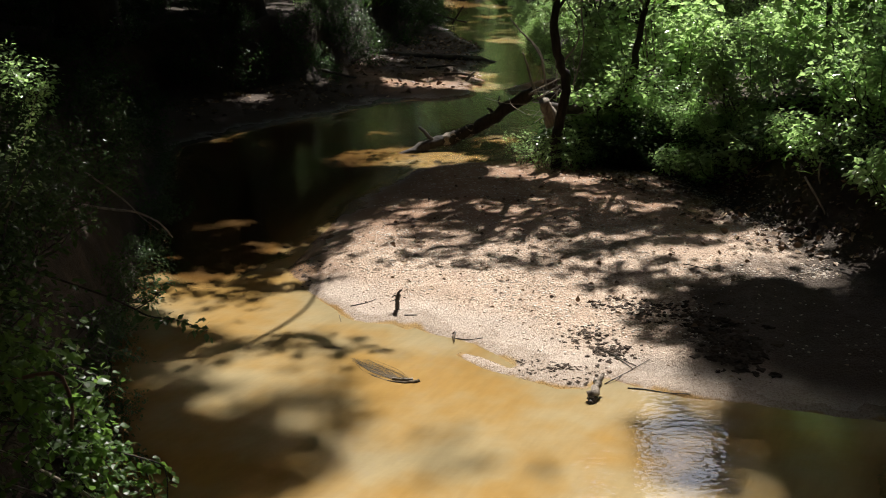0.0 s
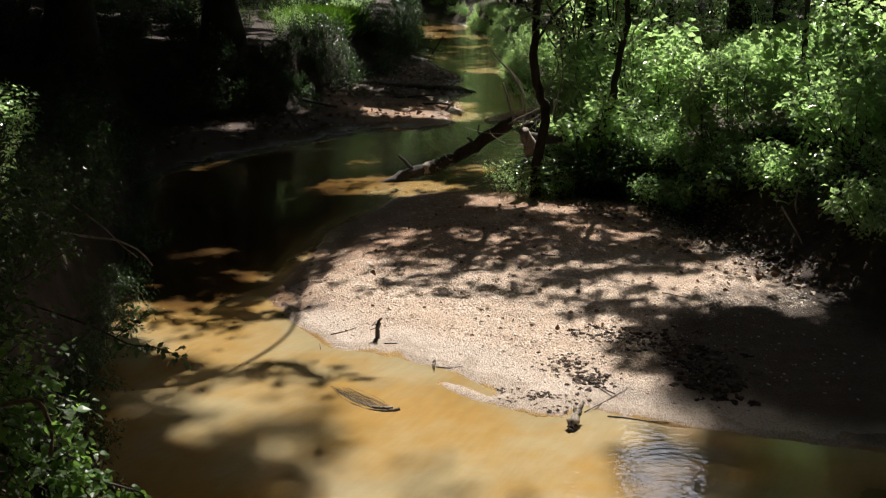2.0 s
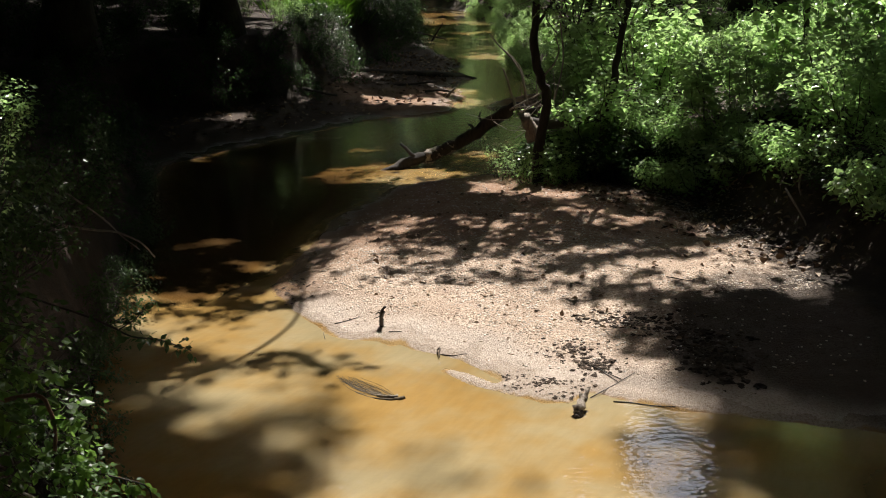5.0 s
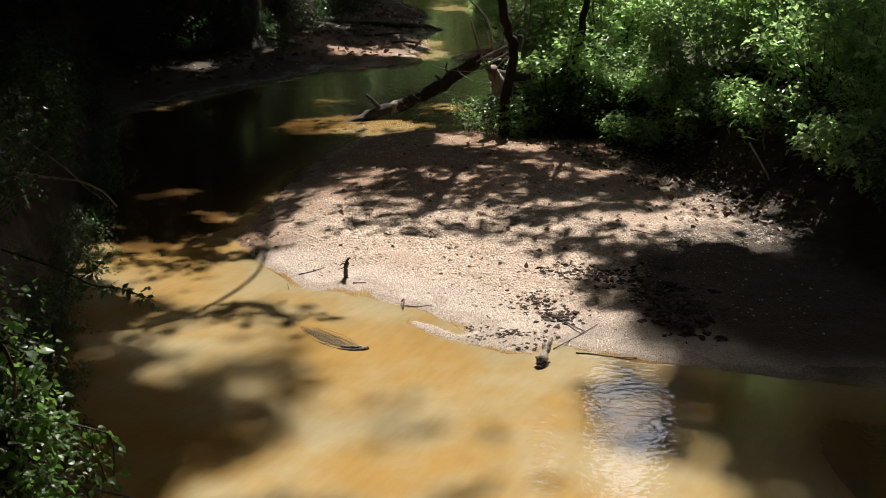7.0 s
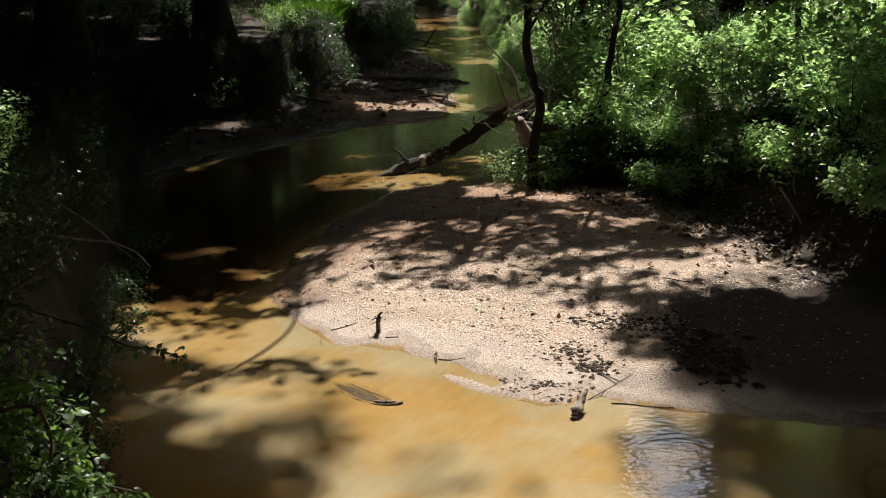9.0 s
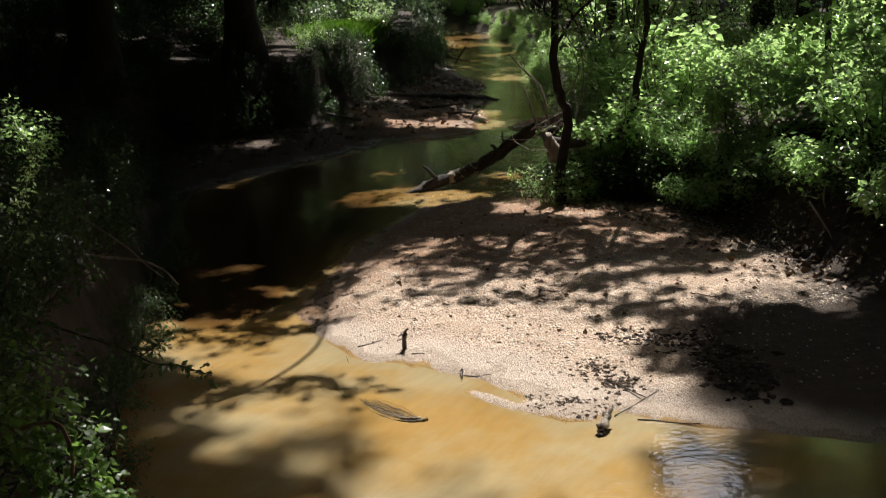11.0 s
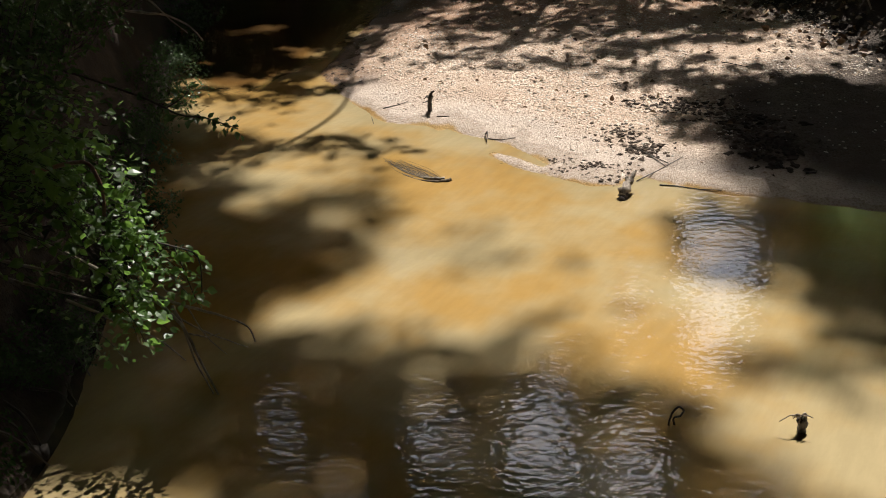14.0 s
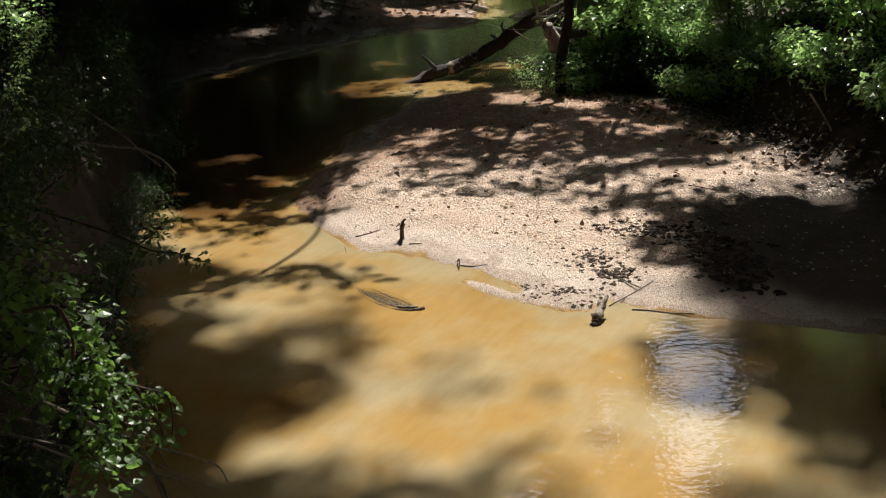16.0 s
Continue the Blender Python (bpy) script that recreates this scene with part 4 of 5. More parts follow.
limb("trunk", [(4.8, 14.3, 0.7), (4.78, 14.25, 2.0), (4.7, 14.2, 3.2), (4.75, 14.2, 4.6), (4.8, 14.3, 6.2)], 0.04, BARK, sapling_3, tip=0.4)
rb = np.random.default_rng(61)
for k in range(30):
    z = rb.uniform(3.0, 5.6)
    a, out = rb.uniform(0, 2 * np.pi), rb.uniform(0.5, 1.5)
    base = np.array([4.7, 14.2, z])
    tip = base + (out * np.cos(a), 0.6 * out * np.sin(a), rb.uniform(-0.1, 0.3))
    leafy_twig(sapling_3, [base, (base + tip) / 2 + (0, 0, 0.08), tip], 0.008, 190, 0.075, LEAF_LIT, 310 + k, 0.2, BARK)

log = thing("fallen_log", "dark fallen log slanting from the bank into the green pool", "log")
limb("log_body", [(-0.62, 14.6, -0.1), (-0.4, 14.7, 0.02), (-0.19, 14.8, 0.075), (0.05, 14.9, 0.13), (0.44, 15.0, 0.26), (0.67, 15.0, 0.41), (1.01, 14.8, 0.69), (1.17, 14.4, 0.84), (1.36, 13.9, 0.82)], 0.066, BARK, log, sides=12, knots=0.1, tip=1.3)
limb("bare_wood", [(0.0, 14.88, 0.125), (0.12, 14.92, 0.155), (0.28, 14.96, 0.21), (0.42, 14.99, 0.26)], 0.074, DEADWOOD, log, "bleached bare stretch", sides=12, knots=0.12, tip=1.0)
limb("branch_stub", [(-0.08, 14.83, 0.1), (-0.17, 14.8, 0.16), (-0.27, 14.8, 0.26), (-0.33, 14.8, 0.32)], 0.032, BARK, log)
limb("branch_stub", [(0.68, 15.0, 0.42), (0.63, 15.0, 0.5), (0.58, 15.0, 0.53)], 0.03, BARK, log)
limb("branch_stub", [(0.8, 14.95, 0.54), (0.72, 15.0, 0.62), (0.74, 15.0, 0.7)], 0.02, BARK, log)
trunk_piece = limb("fallen_log", [(1.22, 13.4, 0.80), (1.53, 13.4, 0.78), (1.75, 13.4, 0.80), (2.0, 13.4, 0.85), (2.3, 13.5, 0.88)], 0.065, BARK, None, "short dark fallen log lying among the saplings", "log", 10, 0.06, 0.9)
snapped = limb("snapped_stump", [(1.3, 13.3, 0.62), (1.24, 13.2, 0.78), (1.17, 13.1, 0.92)], 0.085, DEADWOOD, None, "pale snapped stump end catching the sun", "stump", 9, 0.12, 0.7)
for pts, rad in (([(1.32, 14.2, 0.7), (1.22, 14.2, 1.36), (1.06, 14.2, 1.52), (0.92, 14.2, 1.66), (0.82, 14.2, 1.78)], 0.018), ([(1.2, 14.1, 0.75), (1.08, 14.0, 1.05), (1.03, 14.0, 1.23), (0.97, 14.0, 1.38)], 0.022),
                 ([(1.3, 14.1, 0.8), (1.22, 14.0, 1.3), (1.08, 14.0, 1.5)], 0.016), ([(1.0, 13.25, 0.98), (1.22, 13.2, 1.11), (1.39, 13.2, 1.19)], 0.012), ([(1.12, 13.2, 0.95), (1.22, 13.2, 1.01), (1.4, 13.2, 1.12)], 0.012),
                 ([(1.5, 13.6, 0.8), (1.7, 13.7, 1.5), (1.62, 13.8, 2.1), (1.75, 13.8, 2.5)], 0.012), ([(2.6, 14.5, 1.2), (2.5, 14.6, 2.1), (2.35, 14.6, 2.6)], 0.014), ([(2.7, 14.5, 1.2), (2.6, 14.6, 1.9), (2.9, 14.6, 2.3)], 0.012)):
    limb("dead_branch", pts, rad, DEADWOOD, None, "bleached dead branch propped among the bushes", "branch", 6, 0.1, 0.5, "dead branches by the saplings")
for pts, rad in (([(3.5, 10.75, 0.7), (3.7, 10.7, 0.88), (3.85, 10.7, 0.88), (4.2, 10.8, 0.82)], 0.022), ([(3.6, 10.5, 0.9), (3.48, 10.3, 0.69), (3.55, 10.3, 0.5)], 0.012), ([(3.7, 10.6, 0.85), (3.66, 10.3, 0.62), (3.75, 10.2, 0.45)], 0.012),
                 ([(3.3, 10.1, 0.7), (3.42, 9.95, 0.48), (3.5, 9.9, 0.3)], 0.012), ([(3.85, 10.6, 0.9), (3.8, 10.2, 0.6), (3.62, 10.1, 0.42)], 0.01), ([(4.0, 10.6, 0.9), (4.05, 10.2, 0.6), (3.9, 10.0, 0.4)], 0.01)):
    limb("exposed_root", pts, rad, DEADWOOD, None, "pale exposed root hanging from the cut bank", "root", 6, 0.1, 0.5, "roots in the cut bank")
fallen = limb("fallen_branch", [(3.4, 20, 2.3), (3.83, 20, 2.56), (4.4, 20, 2.52), (5.0, 20, 2.62), (5.7, 20.1, 2.5), (6.4, 20.6, 2.5), (7.2, 21.4, 2.6), (8.05, 22.7, 2.7)], 0.06, BARK, None, "long dark bough fallen across the trees", "branch", 8, 0.08, 0.8)
far_log = limb("fallen_log", [(-1.9, 24.6, 0.3), (-1.1, 24.1, 0.16), (-0.4, 24.3, 0.14), (0.2, 24, 0.12), (0.8, 24.5, 0.04), (1.1, 24.5, -0.05)], 0.1, BARK, None, "dark rotting log lying behind the far shoal", "log", 9, 0.1, 0.6)
for pts in ([(-2.2, 20.4, 0.35), (-1.9, 20.2, 0.3), (-1.6, 20.5, 0.2)], [(0.0, 21.2, 0.16), (0.3, 21.15, 0.2), (0.55, 21.3, 0.12)], [(0.4, 20.7, 0.12), (0.55, 20.6, 0.3)], [(-0.6, 22.3, 0.15), (0.3, 22.6, 0.17)], [(0.2, 31.5, 0.2), (0.5, 31.2, 0.7)],
            [(-0.3, 31, 0.5), (0.4, 31.3, 0.3), (0.6, 31.4, 0.25)]):
    limb("driftwood", pts, 0.028, BARK, None, "dark driftwood stick lying on the far shoal", "driftwood", 6, 0.12, 0.6, "driftwood on the far shoal")

tangle = thing("dead_twig_tangle", "tangle of bleached dead twigs caught at the saplings", "branch")
rt = np.random.default_rng(52)
for k in range(22):
    a = np.array([rt.uniform(0.95, 1.65), rt.uniform(13.2, 14.2), rt.uniform(0.55, 1.1)])
    e = a + np.array([rt.normal(0, 0.35), rt.normal(0, 0.15), rt.uniform(0.05, 0.65)])
    limb("twig", [a, (a + e) / 2 + rt.normal(0, 0.06, 3), e], rt.uniform(0.004, 0.009), DEADWOOD, tangle, sides=5, knots=0.1)

# ---- small things on the sandbar and in the near water ----
stub = thing("stick", "short dark stick standing in the wet sand", "stick")
limb("stem", [(-0.34, 8.31, -0.02), (-0.35, 8.31, 0.09), (-0.345, 8.31, 0.145), (-0.33, 8.31, 0.175)], 0.017, WETWOOD, stub, sides=7, knots=0.15, tip=1.1)
limb("side_shoot", [(-0.345, 8.31, 0.15), (-0.365, 8.30, 0.165), (-0.39, 8.29, 0.15)], 0.008, WETWOOD, stub, sides=5)
limb("fork", [(-0.343, 8.31, 0.16), (-0.33, 8.31, 0.195), (-0.31, 8.31, 0.205)], 0.013, WETWOOD, stub, sides=6, knots=0.2)
limb("side_shoot", [(-0.35, 8.31, 0.13), (-0.40, 8.28, 0.12)], 0.006, WETWOOD, stub, sides=5)
drift = thing("driftwood_chunk", "pale weathered driftwood chunk at the water's edge", "driftwood")
limb("chunk", [(0.955, 6.67, 0.02), (0.975, 6.715, 0.05), (1.0, 6.765, 0.075), (1.015, 6.79, 0.085)], 0.03, DEADWOOD, drift, sides=9, knots=0.16, tip=0.85, fine=2)
# shade on the chunk's near side, put into a darker wood colour
limb("dark_end", [(0.965, 6.69, 0.012), (0.945, 6.655, 0.0), (0.935, 6.63, -0.02)], 0.034, WETWOOD, drift, "near end, darkened for the shade on it", sides=9, knots=0.16, tip=0.7, fine=2)
limb("splinter", [(1.02, 6.79, 0.08), (1.045, 6.82, 0.115), (1.05, 6.83, 0.13)], 0.018, DEADWOOD, drift, sides=6, knots=0.2, tip=0.3)
limb("splinter", [(0.995, 6.78, 0.08), (0.985, 6.8, 0.11)], 0.014, DEADWOOD, drift, sides=6, knots=0.2, tip=0.3)
for pts, rad in (([(1.22, 6.88, 0.03), (1.33, 6.86, 0.05), (1.46, 6.8, 0.05), (1.6, 6.755, 0.035)], 0.007), ([(1.08, 6.95, 0.08), (1.28, 7.11, 0.09), (1.42, 7.22, 0.1)], 0.006), ([(1.2, 7.30, 0.1), (1.29, 7.13, 0.1)], 0.005), ([(1.15, 7.36, 0.12), (1.32, 7.16, 0.1)], 0.006),
                 ([(0.74, 7.22, 0.07), (0.88, 7.14, 0.07)], 0.006), ([(0.08, 7.84, 0.02), (0.10, 7.77, 0.07), (0.09, 7.70, 0.01)], 0.008), ([(0.1, 7.79, 0.05), (0.2, 7.74, 0.03), (0.3, 7.73, 0.03)], 0.005),
                 ([(-0.72, 8.42, 0.06), (-0.6, 8.46, 0.07), (-0.53, 8.52, 0.07)], 0.006), ([(-0.75, 8.1, -0.05), (-0.79, 8.2, 0.04)], 0.004), ([(-0.29, 8.2, 0.09), (-0.19, 8.19, 0.09)], 0.007),
                 ([(2.0, 9.0, 0.16), (2.2, 8.9, 0.17)], 0.007), ([(1.1, 10.2, 0.17), (1.4, 10.1, 0.18)], 0.006), ([(2.0, 11.9, 0.2), (2.1, 11.7, 0.35)], 0.01)):
    if all(a[2] > 0.02 for a in pts):
        pts = [(a, b, max(float(land(np.array([a]), np.array([b]))[0]), 0) + rad * 0.7) for a, b, _ in pts]
    limb("twig", pts, rad * 0.75, WETWOOD, None, "thin dark twig lying on the wet sand", "twig", 5, 0.1, 0.6, "twigs on the sandbar")

snag = thing("sunken_branch", "dark waterlogged branch with trailing fibres in the shallows", "branch")
limb("limb", [(-0.56, 7.24, -0.006), (-0.47, 7.10, -0.006), (-0.36, 7.01, -0.004), (-0.26, 6.97, 0.0), (-0.18, 6.98, 0.004), (-0.15, 7.0, 0.003)], 0.006, FIBRE, snag, sides=8, knots=0.2, tip=2.3)
limb("bark_strip", [(-0.33, 7.035, 0.002), (-0.25, 7.0, 0.012), (-0.19, 7.005, 0.014)], 0.009, GREYWOOD, snag, sides=6, knots=0.3, tip=1.1)
for k in range(44):
    a, c = rng.random(), rng.random()
    s = np.array([-0.17 - 0.16 * c, 6.965 + 0.06 * c, 0.003])
    e = np.array([-0.62 + 0.17 * a * rng.random() + 0.015 * rng.normal(), 7.37 + 0.03 * rng.normal() - 0.04 * a, 0.0])
    low = (s + e) / 2 + (-0.07 + 0.1 * a, -0.07 + 0.1 * a, 0.002)
    limb("fibre", [s, low, e], 0.001 + 0.0012 * rng.random(), FIBRE, snag, sides=3, knots=0.0)
post = thing("snag_stub", "small broken stub with pale straw in the shallow water", "stub")
limb("stem", [(1.45, 4.1, -0.12), (1.445, 4.1, 0.0), (1.43, 4.1, 0.07)], 0.022, WETWOOD, post, sides=7, knots=0.15, tip=0.9)
rp = np.random.default_rng(31)
for k in range(14):
    dx, dy = rp.normal(0, 0.032), rp.normal(0, 0.02)
    limb("straw", [(1.43, 4.1, 0.075), (1.43 + dx * 0.6, 4.1 + dy * 0.6, 0.088 + 0.01 * rp.random()), (1.43 + dx * 1.3, 4.1 + dy, 0.055 + 0.03 * rp.random())], 0.0045, DEADWOOD if k % 3 else TWIG, post, sides=4)
loop = limb("curled_vine", [(0.87, 4.15, -0.25), (0.88, 4.15, 0.0), (0.89, 4.15, 0.06), (0.915, 4.15, 0.1), (0.945, 4.15, 0.08), (0.93, 4.15, 0.045), (0.895, 4.14, 0.05), (0.91, 4.16, -0.02), (0.96, 4.2, -0.2)], 0.005, WETWOOD, None, "thin curled vine sticking out of the water", "vine", 5, 0.0, 1.0)

# ---- the overhanging plants on the near bank ----
vine = thing("bramble", "leafy green bramble hanging from the bank over the water", "bramble")
rv = np.random.default_rng(77)
for k in range(44):
    s = rv.random()
    root = np.array([-2.15 + rv.normal(0, 0.08), 3.75 + rv.uniform(-0.3, 1.0), 1.05 + rv.uniform(-0.2, 0.35)])
    tip = np.array([np.interp(s, [0, 0.25, 0.5, 0.7, 1], [-1.58, -1.38, -1.32, -1.22, -1.35]) + rv.normal(0, 0.06), 3.8 + rv.uniform(-0.15, 0.55), 1.5 - 1.05 * s])
    mid = (root + tip) / 2 + (rv.normal(0, 0.05), rv.normal(0, 0.1), 0.16 + 0.16 * rv.random())
    leafy_twig(vine, [root, mid, tip * 0.8 + mid * 0.2 + (0, 0, 0.03), tip], 0.0022, 44, 0.032 if k % 3 else 0.05, LEAF_NEAR, 500 + k, 0.08, BARK, True, width=0.42)
leafy_twig(vine, [(-1.55, 4.2, 0.91), (-1.39, 4.2, 0.9), (-1.23, 4.2, 0.86), (-1.1, 4.2, 0.82), (-1.12, 4.2, 0.6)], 0.006, 60, 0.04, LEAF_NEAR, 560, 0.06, BARK, True, width=0.42)
leafy_twig(vine, [(-1.21, 4.2, 0.85), (-1.18, 4.2, 0.74), (-1.14, 4.2, 0.58)], 0.004, 40, 0.04, LEAF_NEAR, 561, 0.05, BARK, True, width=0.42)
RED = wood_material("red_brown_stem", (0.20, 0.085, 0.06), (0.42, 0.22, 0.16), 40, 0.3, 0.45)
limb("red_stem", [(-1.62, 3.92, 1.3), (-1.4, 3.9, 1.36), (-1.37, 3.9, 1.29), (-1.355, 3.9, 1.22), (-1.37, 3.9, 1.12)], 0.009, RED, vine, "curved reddish stem", sides=7, tip=0.8)
dry = thing("dead_twig_spray", "bare dry twigs drooping from the bank into the water", "branch")
for pts, rad in (([(-2.0, 4.2, 1.0), (-1.7, 4.25, 0.8), (-1.39, 4.3, 0.58), (-1.3, 4.3, 0.49), (-1.23, 4.3, 0.38), (-1.2, 4.35, 0.18), (-1.15, 4.4, -0.03)], 0.008), ([(-1.7, 4.3, 0.75), (-1.42, 4.4, 0.53), (-1.25, 4.4, 0.46), (-1.08, 4.4, 0.41), (-0.98, 4.4, 0.36), (-0.96, 4.4, 0.28)], 0.006),
                 ([(-1.3, 4.35, 0.49), (-1.27, 4.4, 0.33), (-1.25, 4.4, 0.18), (-1.17, 4.4, -0.03)], 0.006), ([(-1.75, 4.3, 0.55), (-1.4, 4.4, 0.3), (-1.29, 4.4, 0.18)], 0.005), ([(-1.29, 4.4, 0.4), (-1.2, 4.45, 0.3), (-1.02, 4.5, 0.19)], 0.004),
                 ([(-1.25, 4.4, 0.46), (-1.18, 4.4, 0.3), (-1.1, 4.42, 0.2)], 0.003), ([(-2.0, 3.8, 1.05), (-1.56, 3.8, 0.94), (-1.45, 3.8, 0.9)], 0.006), ([(-2.0, 3.8, 0.98), (-1.6, 3.8, 0.87), (-1.4, 3.82, 0.8)], 0.006), ([(-1.23, 4.3, 0.38), (-1.15, 4.3, 0.36), (-1.09, 4.3, 0.38)], 0.003)):
    limb("twig", pts, rad * 1.5, DEADWOOD, dry, sides=5, knots=0.08, tip=0.4)
for k in range(10):
    y0 = 3.35 + 0.12 * k + rv.normal(0, 0.02)
    a = np.array([-1.95 + rv.normal(0, 0.03), y0, 0.22 + 0.16 * rv.random()])
    e = np.array([-1.79 + rv.normal(0, 0.05), y0 + rv.normal(0, 0.06), 0.02 + 0.1 * rv.random()])
    limb("exposed_root", [a, (a + e) / 2 + (0.04, 0, 0.03), e], 0.004 + 0.008 * rv.random(), WETWOOD, None, "dark root hanging down the undercut bank", "root", 6, 0.15, 0.35, "roots under the near bank")
limb("stump", [(-2.2, 3.62, 0.1), (-2.0, 3.72, 0.1), (-1.86, 3.8, 0.07), (-1.76, 3.86, 0.06)], 0.09, BARK, None, "dark broken root stump at the water's edge", "stump", 9, 0.18, 0.35)
reach = thing("dead_branch", "pale forked dead twig reaching over the dark water", "branch")
limb("fork", [(-2.9, 8.5, 0.85), (-2.53, 8.5, 0.79), (-2.38, 8.5, 0.78), (-2.29, 8.5, 0.74), (-2.19, 8.5, 0.69), (-2.1, 8.5, 0.57)], 0.011, DEADWOOD, reach, sides=6, tip=0.5)
limb("fork", [(-2.75, 8.5, 1.1), (-2.46, 8.5, 0.88), (-2.34, 8.5, 0.74), (-2.21, 8.5, 0.63)], 0.008, DEADWOOD, reach, sides=6, tip=0.5)
sprig = thing("leafy_branch", "dark leafy branch tip hanging low above the water", "branch")
leafy_twig(sprig, [(-2.3, 6.0, 1.1), (-1.79, 6.0, 0.91), (-1.64, 6.0, 0.81), (-1.48, 6.0, 0.8), (-1.31, 6.0, 0.73)], 0.008, 90, 0.05, LEAF_SHADED, 570, 0.05, BARK, True)
leafy_twig(sprig, [(-1.7, 6.0, 0.86), (-1.6, 6.0, 0.92), (-1.55, 6.02, 0.98)], 0.005, 20, 0.045, LEAF_SHADED, 571, 0.04, BARK, True)
weed = thing("tall_weed", "sunlit fern-like weed standing on the bank", "weed")
leafy_twig(weed, [(-2.6, 6.5, 1.0), (-2.48, 6.5, 1.58), (-2.4, 6.5, 1.77), (-2.35, 6.5, 1.92), (-2.29, 6.5, 2.03)], 0.004, 170, 0.03, LEAF_LIT, 580, 0.06, TWIG, True, "stalk")
leafy_twig(weed, [(-2.6, 6.4, 1.0), (-2.5, 6.4, 1.4), (-2.36, 6.4, 1.55)], 0.004, 130, 0.032, LEAF_LIT, 581, 0.09, TWIG, True, "stalk")
leafy_twig(weed, [(-2.7, 6.6, 1.0), (-2.62, 6.6, 1.5), (-2.5, 6.6, 1.7)], 0.004, 130, 0.032, LEAF_LIT, 582, 0.09, TWIG, True, "stalk")
broad = thing("broad_leaf_plant", "big pale green leaf on a stalk at the bank foot", "plant")
limb("stalk", [(3.5, 10.6, 0.2), (3.46, 10.6, 0.45), (3.4, 10.58, 0.63)], 0.008, TWIG, broad, sides=5)
part("leaf", leaves([(3.34, 10.55, 0.66)], [(1, -0.1, -0.12)], [0.24], 0.22, fine=True), LEAF_LIT, broad)
part("leaf", leaves([(3.36, 10.55, 0.7)], [(-0.2, -0.3, 0.3)], [0.1], 0.3, fine=True), LEAF_LIT, broad)

# a bough high over the creek, whose shadow lies in the shallows
bough_line = [np.array(p) + np.array(SUN_DIR) / SUN_DIR.z * 5.0 for p in ((-1.18, 9.63, 0), (-1.03, 9.16, 0), (-1.05, 8.55, 0), (-1.18, 8.12, 0), (-1.34, 7.79, 0), (-1.6, 7.4, 0))] + [np.array((-3.2, 10.3, 5.0)), np.array((-6.3, 9.6, 4.8))]
bough = limb("bough", bough_line, 0.013, BARK, None, "long bare bough stretched out over the creek", "branch", 7, 0.05, 2.2)

# ---- loose stuff ----
ICO = bmesh.new()
bmesh.ops.create_icosphere(ICO, subdivisions=1, radius=1.0)
ICO_V = np.array([v.co[:] for v in ICO.verts])
ICO_F = np.array([[v.index for v in f.verts] for f in ICO.faces])
ICO.free()


ICO = bmesh.new()
bmesh.ops.create_icosphere(ICO, subdivisions=2, radius=1.0)
CLOD_V = np.array([v.co[:] for v in ICO.verts])
CLOD_F = np.array([[v.index for v in f.verts] for f in ICO.faces])
ICO.free()


def lumps(x, y, radius, flat, sink, r, rough=0.14, shape=(ICO_V, ICO_F)):
    """Rounded uneven stones or clods lying on the land."""
    n = len(x)
    ICO_V, ICO_F = shape
    z = land(x, y)
    v = ICO_V[None] * (1 + rough * r.standard_normal((n, len(ICO_V), 1))) * np.stack([np.ones(n), r.uniform(0.6, 1, n), flat * r.uniform(0.7, 1.2, n)], 1)[:, None]
    a = r.uniform(0, 2 * np.pi, n)
    c, s = np.cos(a)[:, None], np.sin(a)[:, None]
    v = np.stack([v[..., 0] * c - v[..., 1] * s, v[..., 0] * s + v[..., 1] * c, v[..., 2]], -1) * radius[:, None, None]
    v = v + np.stack([x, y, z + radius * sink], 1)[:, None]
    return v.reshape(-1, 3), (ICO_F[None] + len(ICO_V) * np.arange(n)[:, None, None]).reshape(-1, 3)


rs = np.random.default_rng(5)
x, y = rs.uniform(-1.4, 3.2, 90000), rs.uniform(6.7, 13.6, 90000)
d = -inside_distance(x, y, CHANNEL)
dense = 0.25 + 0.75 * smooth_step(waves(x, y, 0.7, 41), -0.35, 0.4)
keep = (d > 0.12) & (rs.random(len(x)) < dense * smooth_step(d, 0.1, 0.8) * (1.1 - 0.6 * smooth_step(y, 9, 13)) * (1 - 0.97 * smooth_step(x, 1.5, 2.1) * (y < 8.6)))
x, y = x[keep][:19000], y[keep][:19000]
gravel = new("gravel", mesh_of("gravel", *lumps(x, y, 0.006 + 0.0115 * rs.random(len(x)) ** 2.0, 0.5, -0.12, rs), PEBBLE, True))
tagged(gravel, "pale tan gravel strewn over the sandbar", "gravel", kind="stuff")
px, py, pr = [], [], []
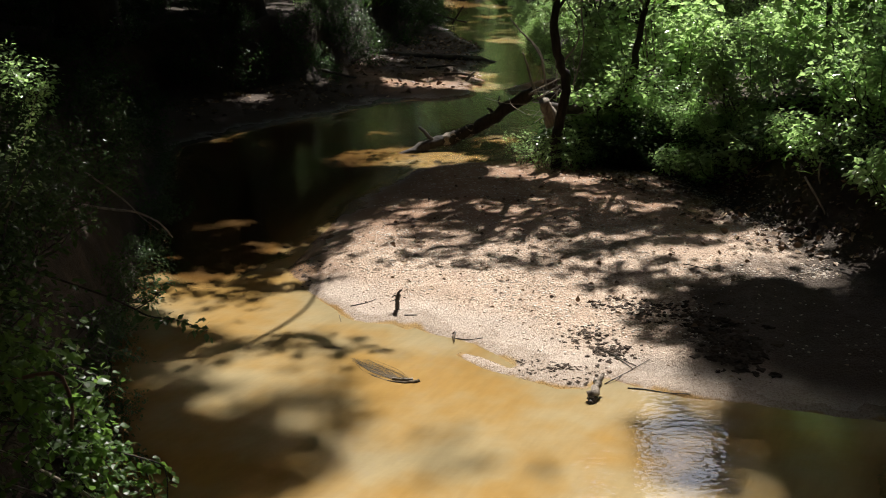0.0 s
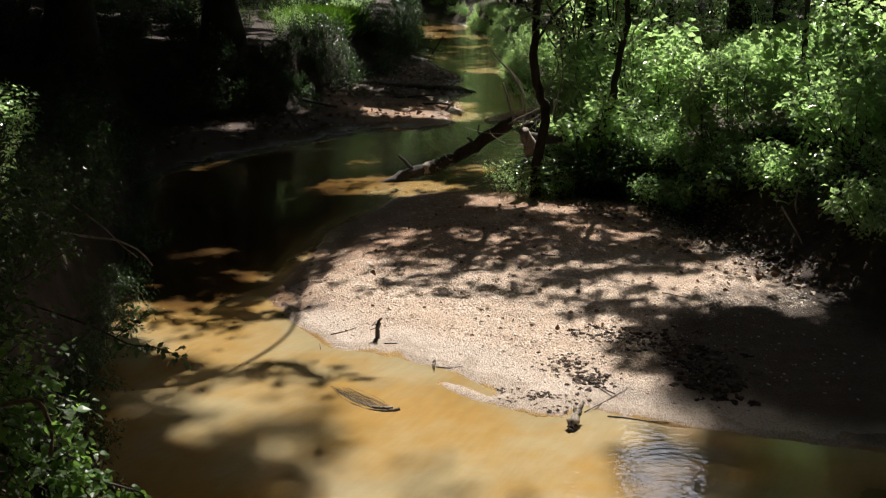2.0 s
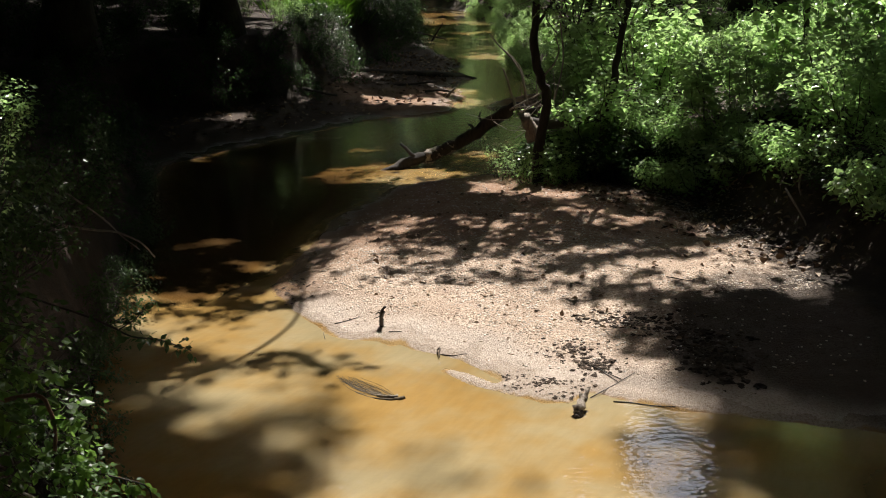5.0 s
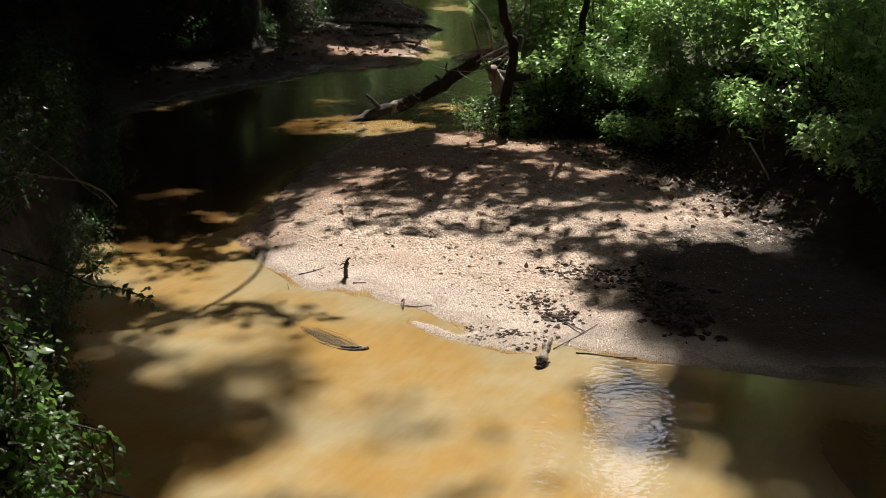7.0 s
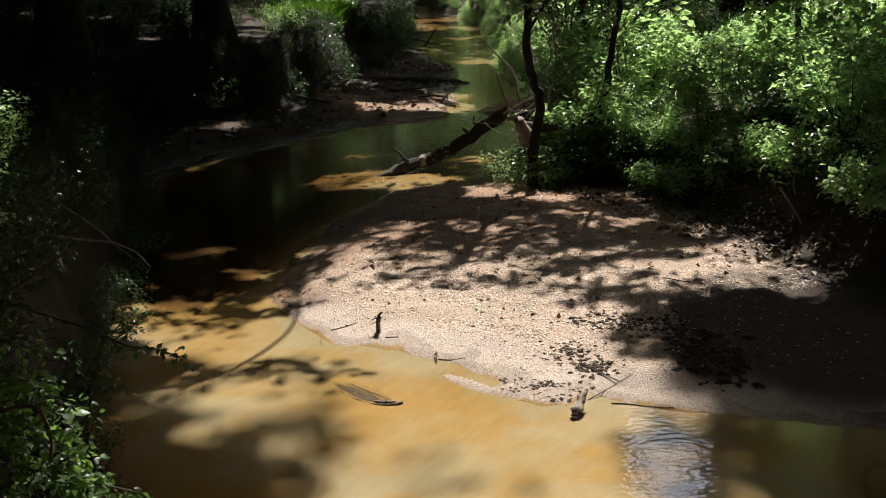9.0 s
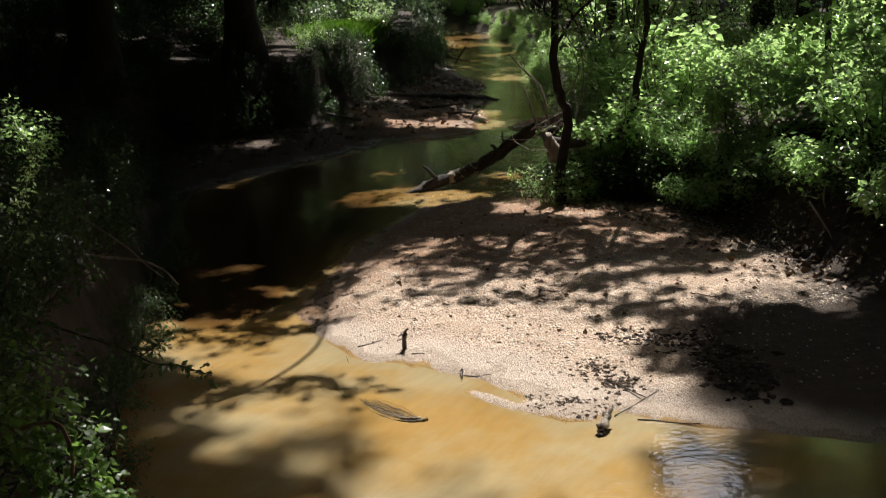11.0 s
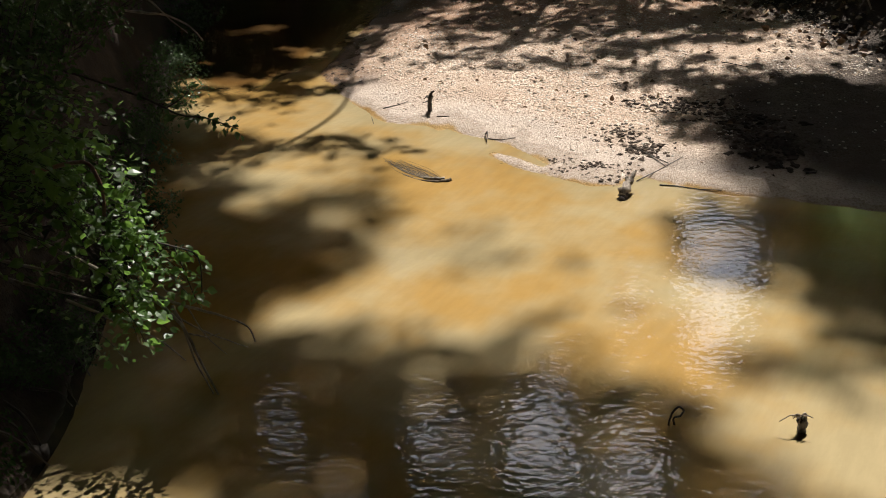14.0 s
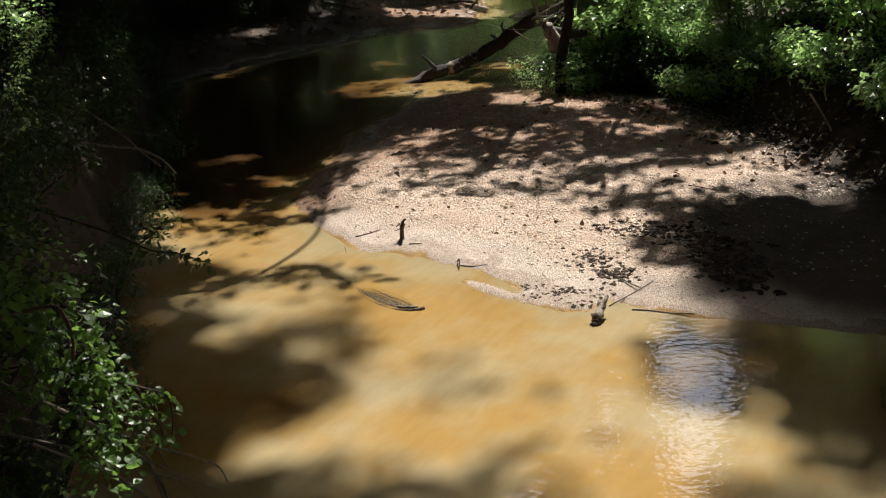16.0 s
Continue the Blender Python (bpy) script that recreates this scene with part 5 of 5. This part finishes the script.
for cx, cy, sx, sy, n, rad in ((1.03, 7.62, 0.1, 0.09, 110, 0.02), (1.17, 7.38, 0.08, 0.07, 90, 0.024), (0.8, 7.12, 0.14, 0.03, 90, 0.016), (0.6, 7.3, 0.06, 0.05, 40, 0.013), (1.38, 8.18, 0.16, 0.07, 90, 0.026), (1.75, 7.95, 0.14, 0.1, 80, 0.026),
                               (2.0, 7.45, 0.12, 0.25, 170, 0.045), (1.6, 8.1, 0.12, 0.06, 50, 0.035), (0.93, 6.98, 0.12, 0.06, 40, 0.016), (-1.22, 9.35, 0.13, 0.16, 70, 0.018), (-0.7, 8.45, 0.2, 0.12, 18, 0.012), (1.5, 11.8, 0.8, 0.8, 20, 0.012), (0.3, 10.6, 0.7, 0.4, 20, 0.01)):
    n = int(n * 1.6)
    px.append(rs.normal(cx, sx, n)), py.append(rs.normal(cy, sy, n)), pr.append(rad * 1.05 * rs.uniform(0.2, 1.0, n) ** 2.0)
clods = new("mud_clods", mesh_of("mud_clods", *lumps(np.concatenate(px), np.concatenate(py), np.concatenate(pr), 0.45, -0.1, rs, 0.34, (CLOD_V, CLOD_F)), MUD, False))
tagged(clods, "dark crumbled mud clods on the sandbar edge", "mud", kind="stuff")


def fallen_leaves(name, label, poly, count, size, seed):
    q = np.random.default_rng(seed)
    s = np.array([(a, b) for a, b, *_ in spots_in(poly, count, 1, 1, q, 0.0)])
    z = land(s[:, 0], s[:, 1]) + 0.012
    way = q.standard_normal((len(s), 3)) * (1, 1, 0.25)
    ob = new(name, mesh_of(name, *leaves(np.c_[s, z], way, size * q.uniform(0.5, 1.3, len(s)), 0.35, 0.5, 0.2, True, q), LITTER))
    return tagged(ob, label, "leaf litter", kind="stuff")


fallen_leaves("leaf_litter", "brown dead leaves below the bushes", [(1.4, 13.4), (2.2, 12.9), (3.2, 11.4), (3.9, 10.6), (3.9, 9.4), (3.4, 8.8), (2.7, 9.6), (2.0, 11.6), (1.2, 12.6)], 700, 0.065, 1)
fallen_leaves("leaf_litter", "scattered dead leaves on the open sandbar", [(-1.0, 9.5), (0.2, 8.2), (2.2, 7.5), (2.8, 9.5), (1.6, 13), (-0.4, 13)], 420, 0.045, 2)
fallen_leaves("leaf_litter", "dead leaves and scraps on the far shoal", [(-3.6, 16.2), (-1, 19), (0.7, 20), (0.8, 29), (-0.8, 28.8), (-2.2, 21), (-4.4, 17.5)], 800, 0.1, 3)
q = np.random.default_rng(9)
n = 4200
gx, gy = q.normal(-2.35, 0.42, n), q.normal(27.0, 0.5, n)
ok = land(gx, gy) > 0.95
gx, gy, n = gx[ok], gy[ok], int(ok.sum())
grass = new("grass", mesh_of("grass", *leaves(np.c_[gx, gy, land(gx, gy)], np.c_[q.normal(0, 0.35, n), q.normal(0, 0.35, n), np.ones(n)], q.uniform(0.2, 0.45, n), 0.022, 0.3, 0.5, r=q), GRASS))
tagged(grass, "bright sunlit grass tuft on the bank top", "grass", kind="stuff")
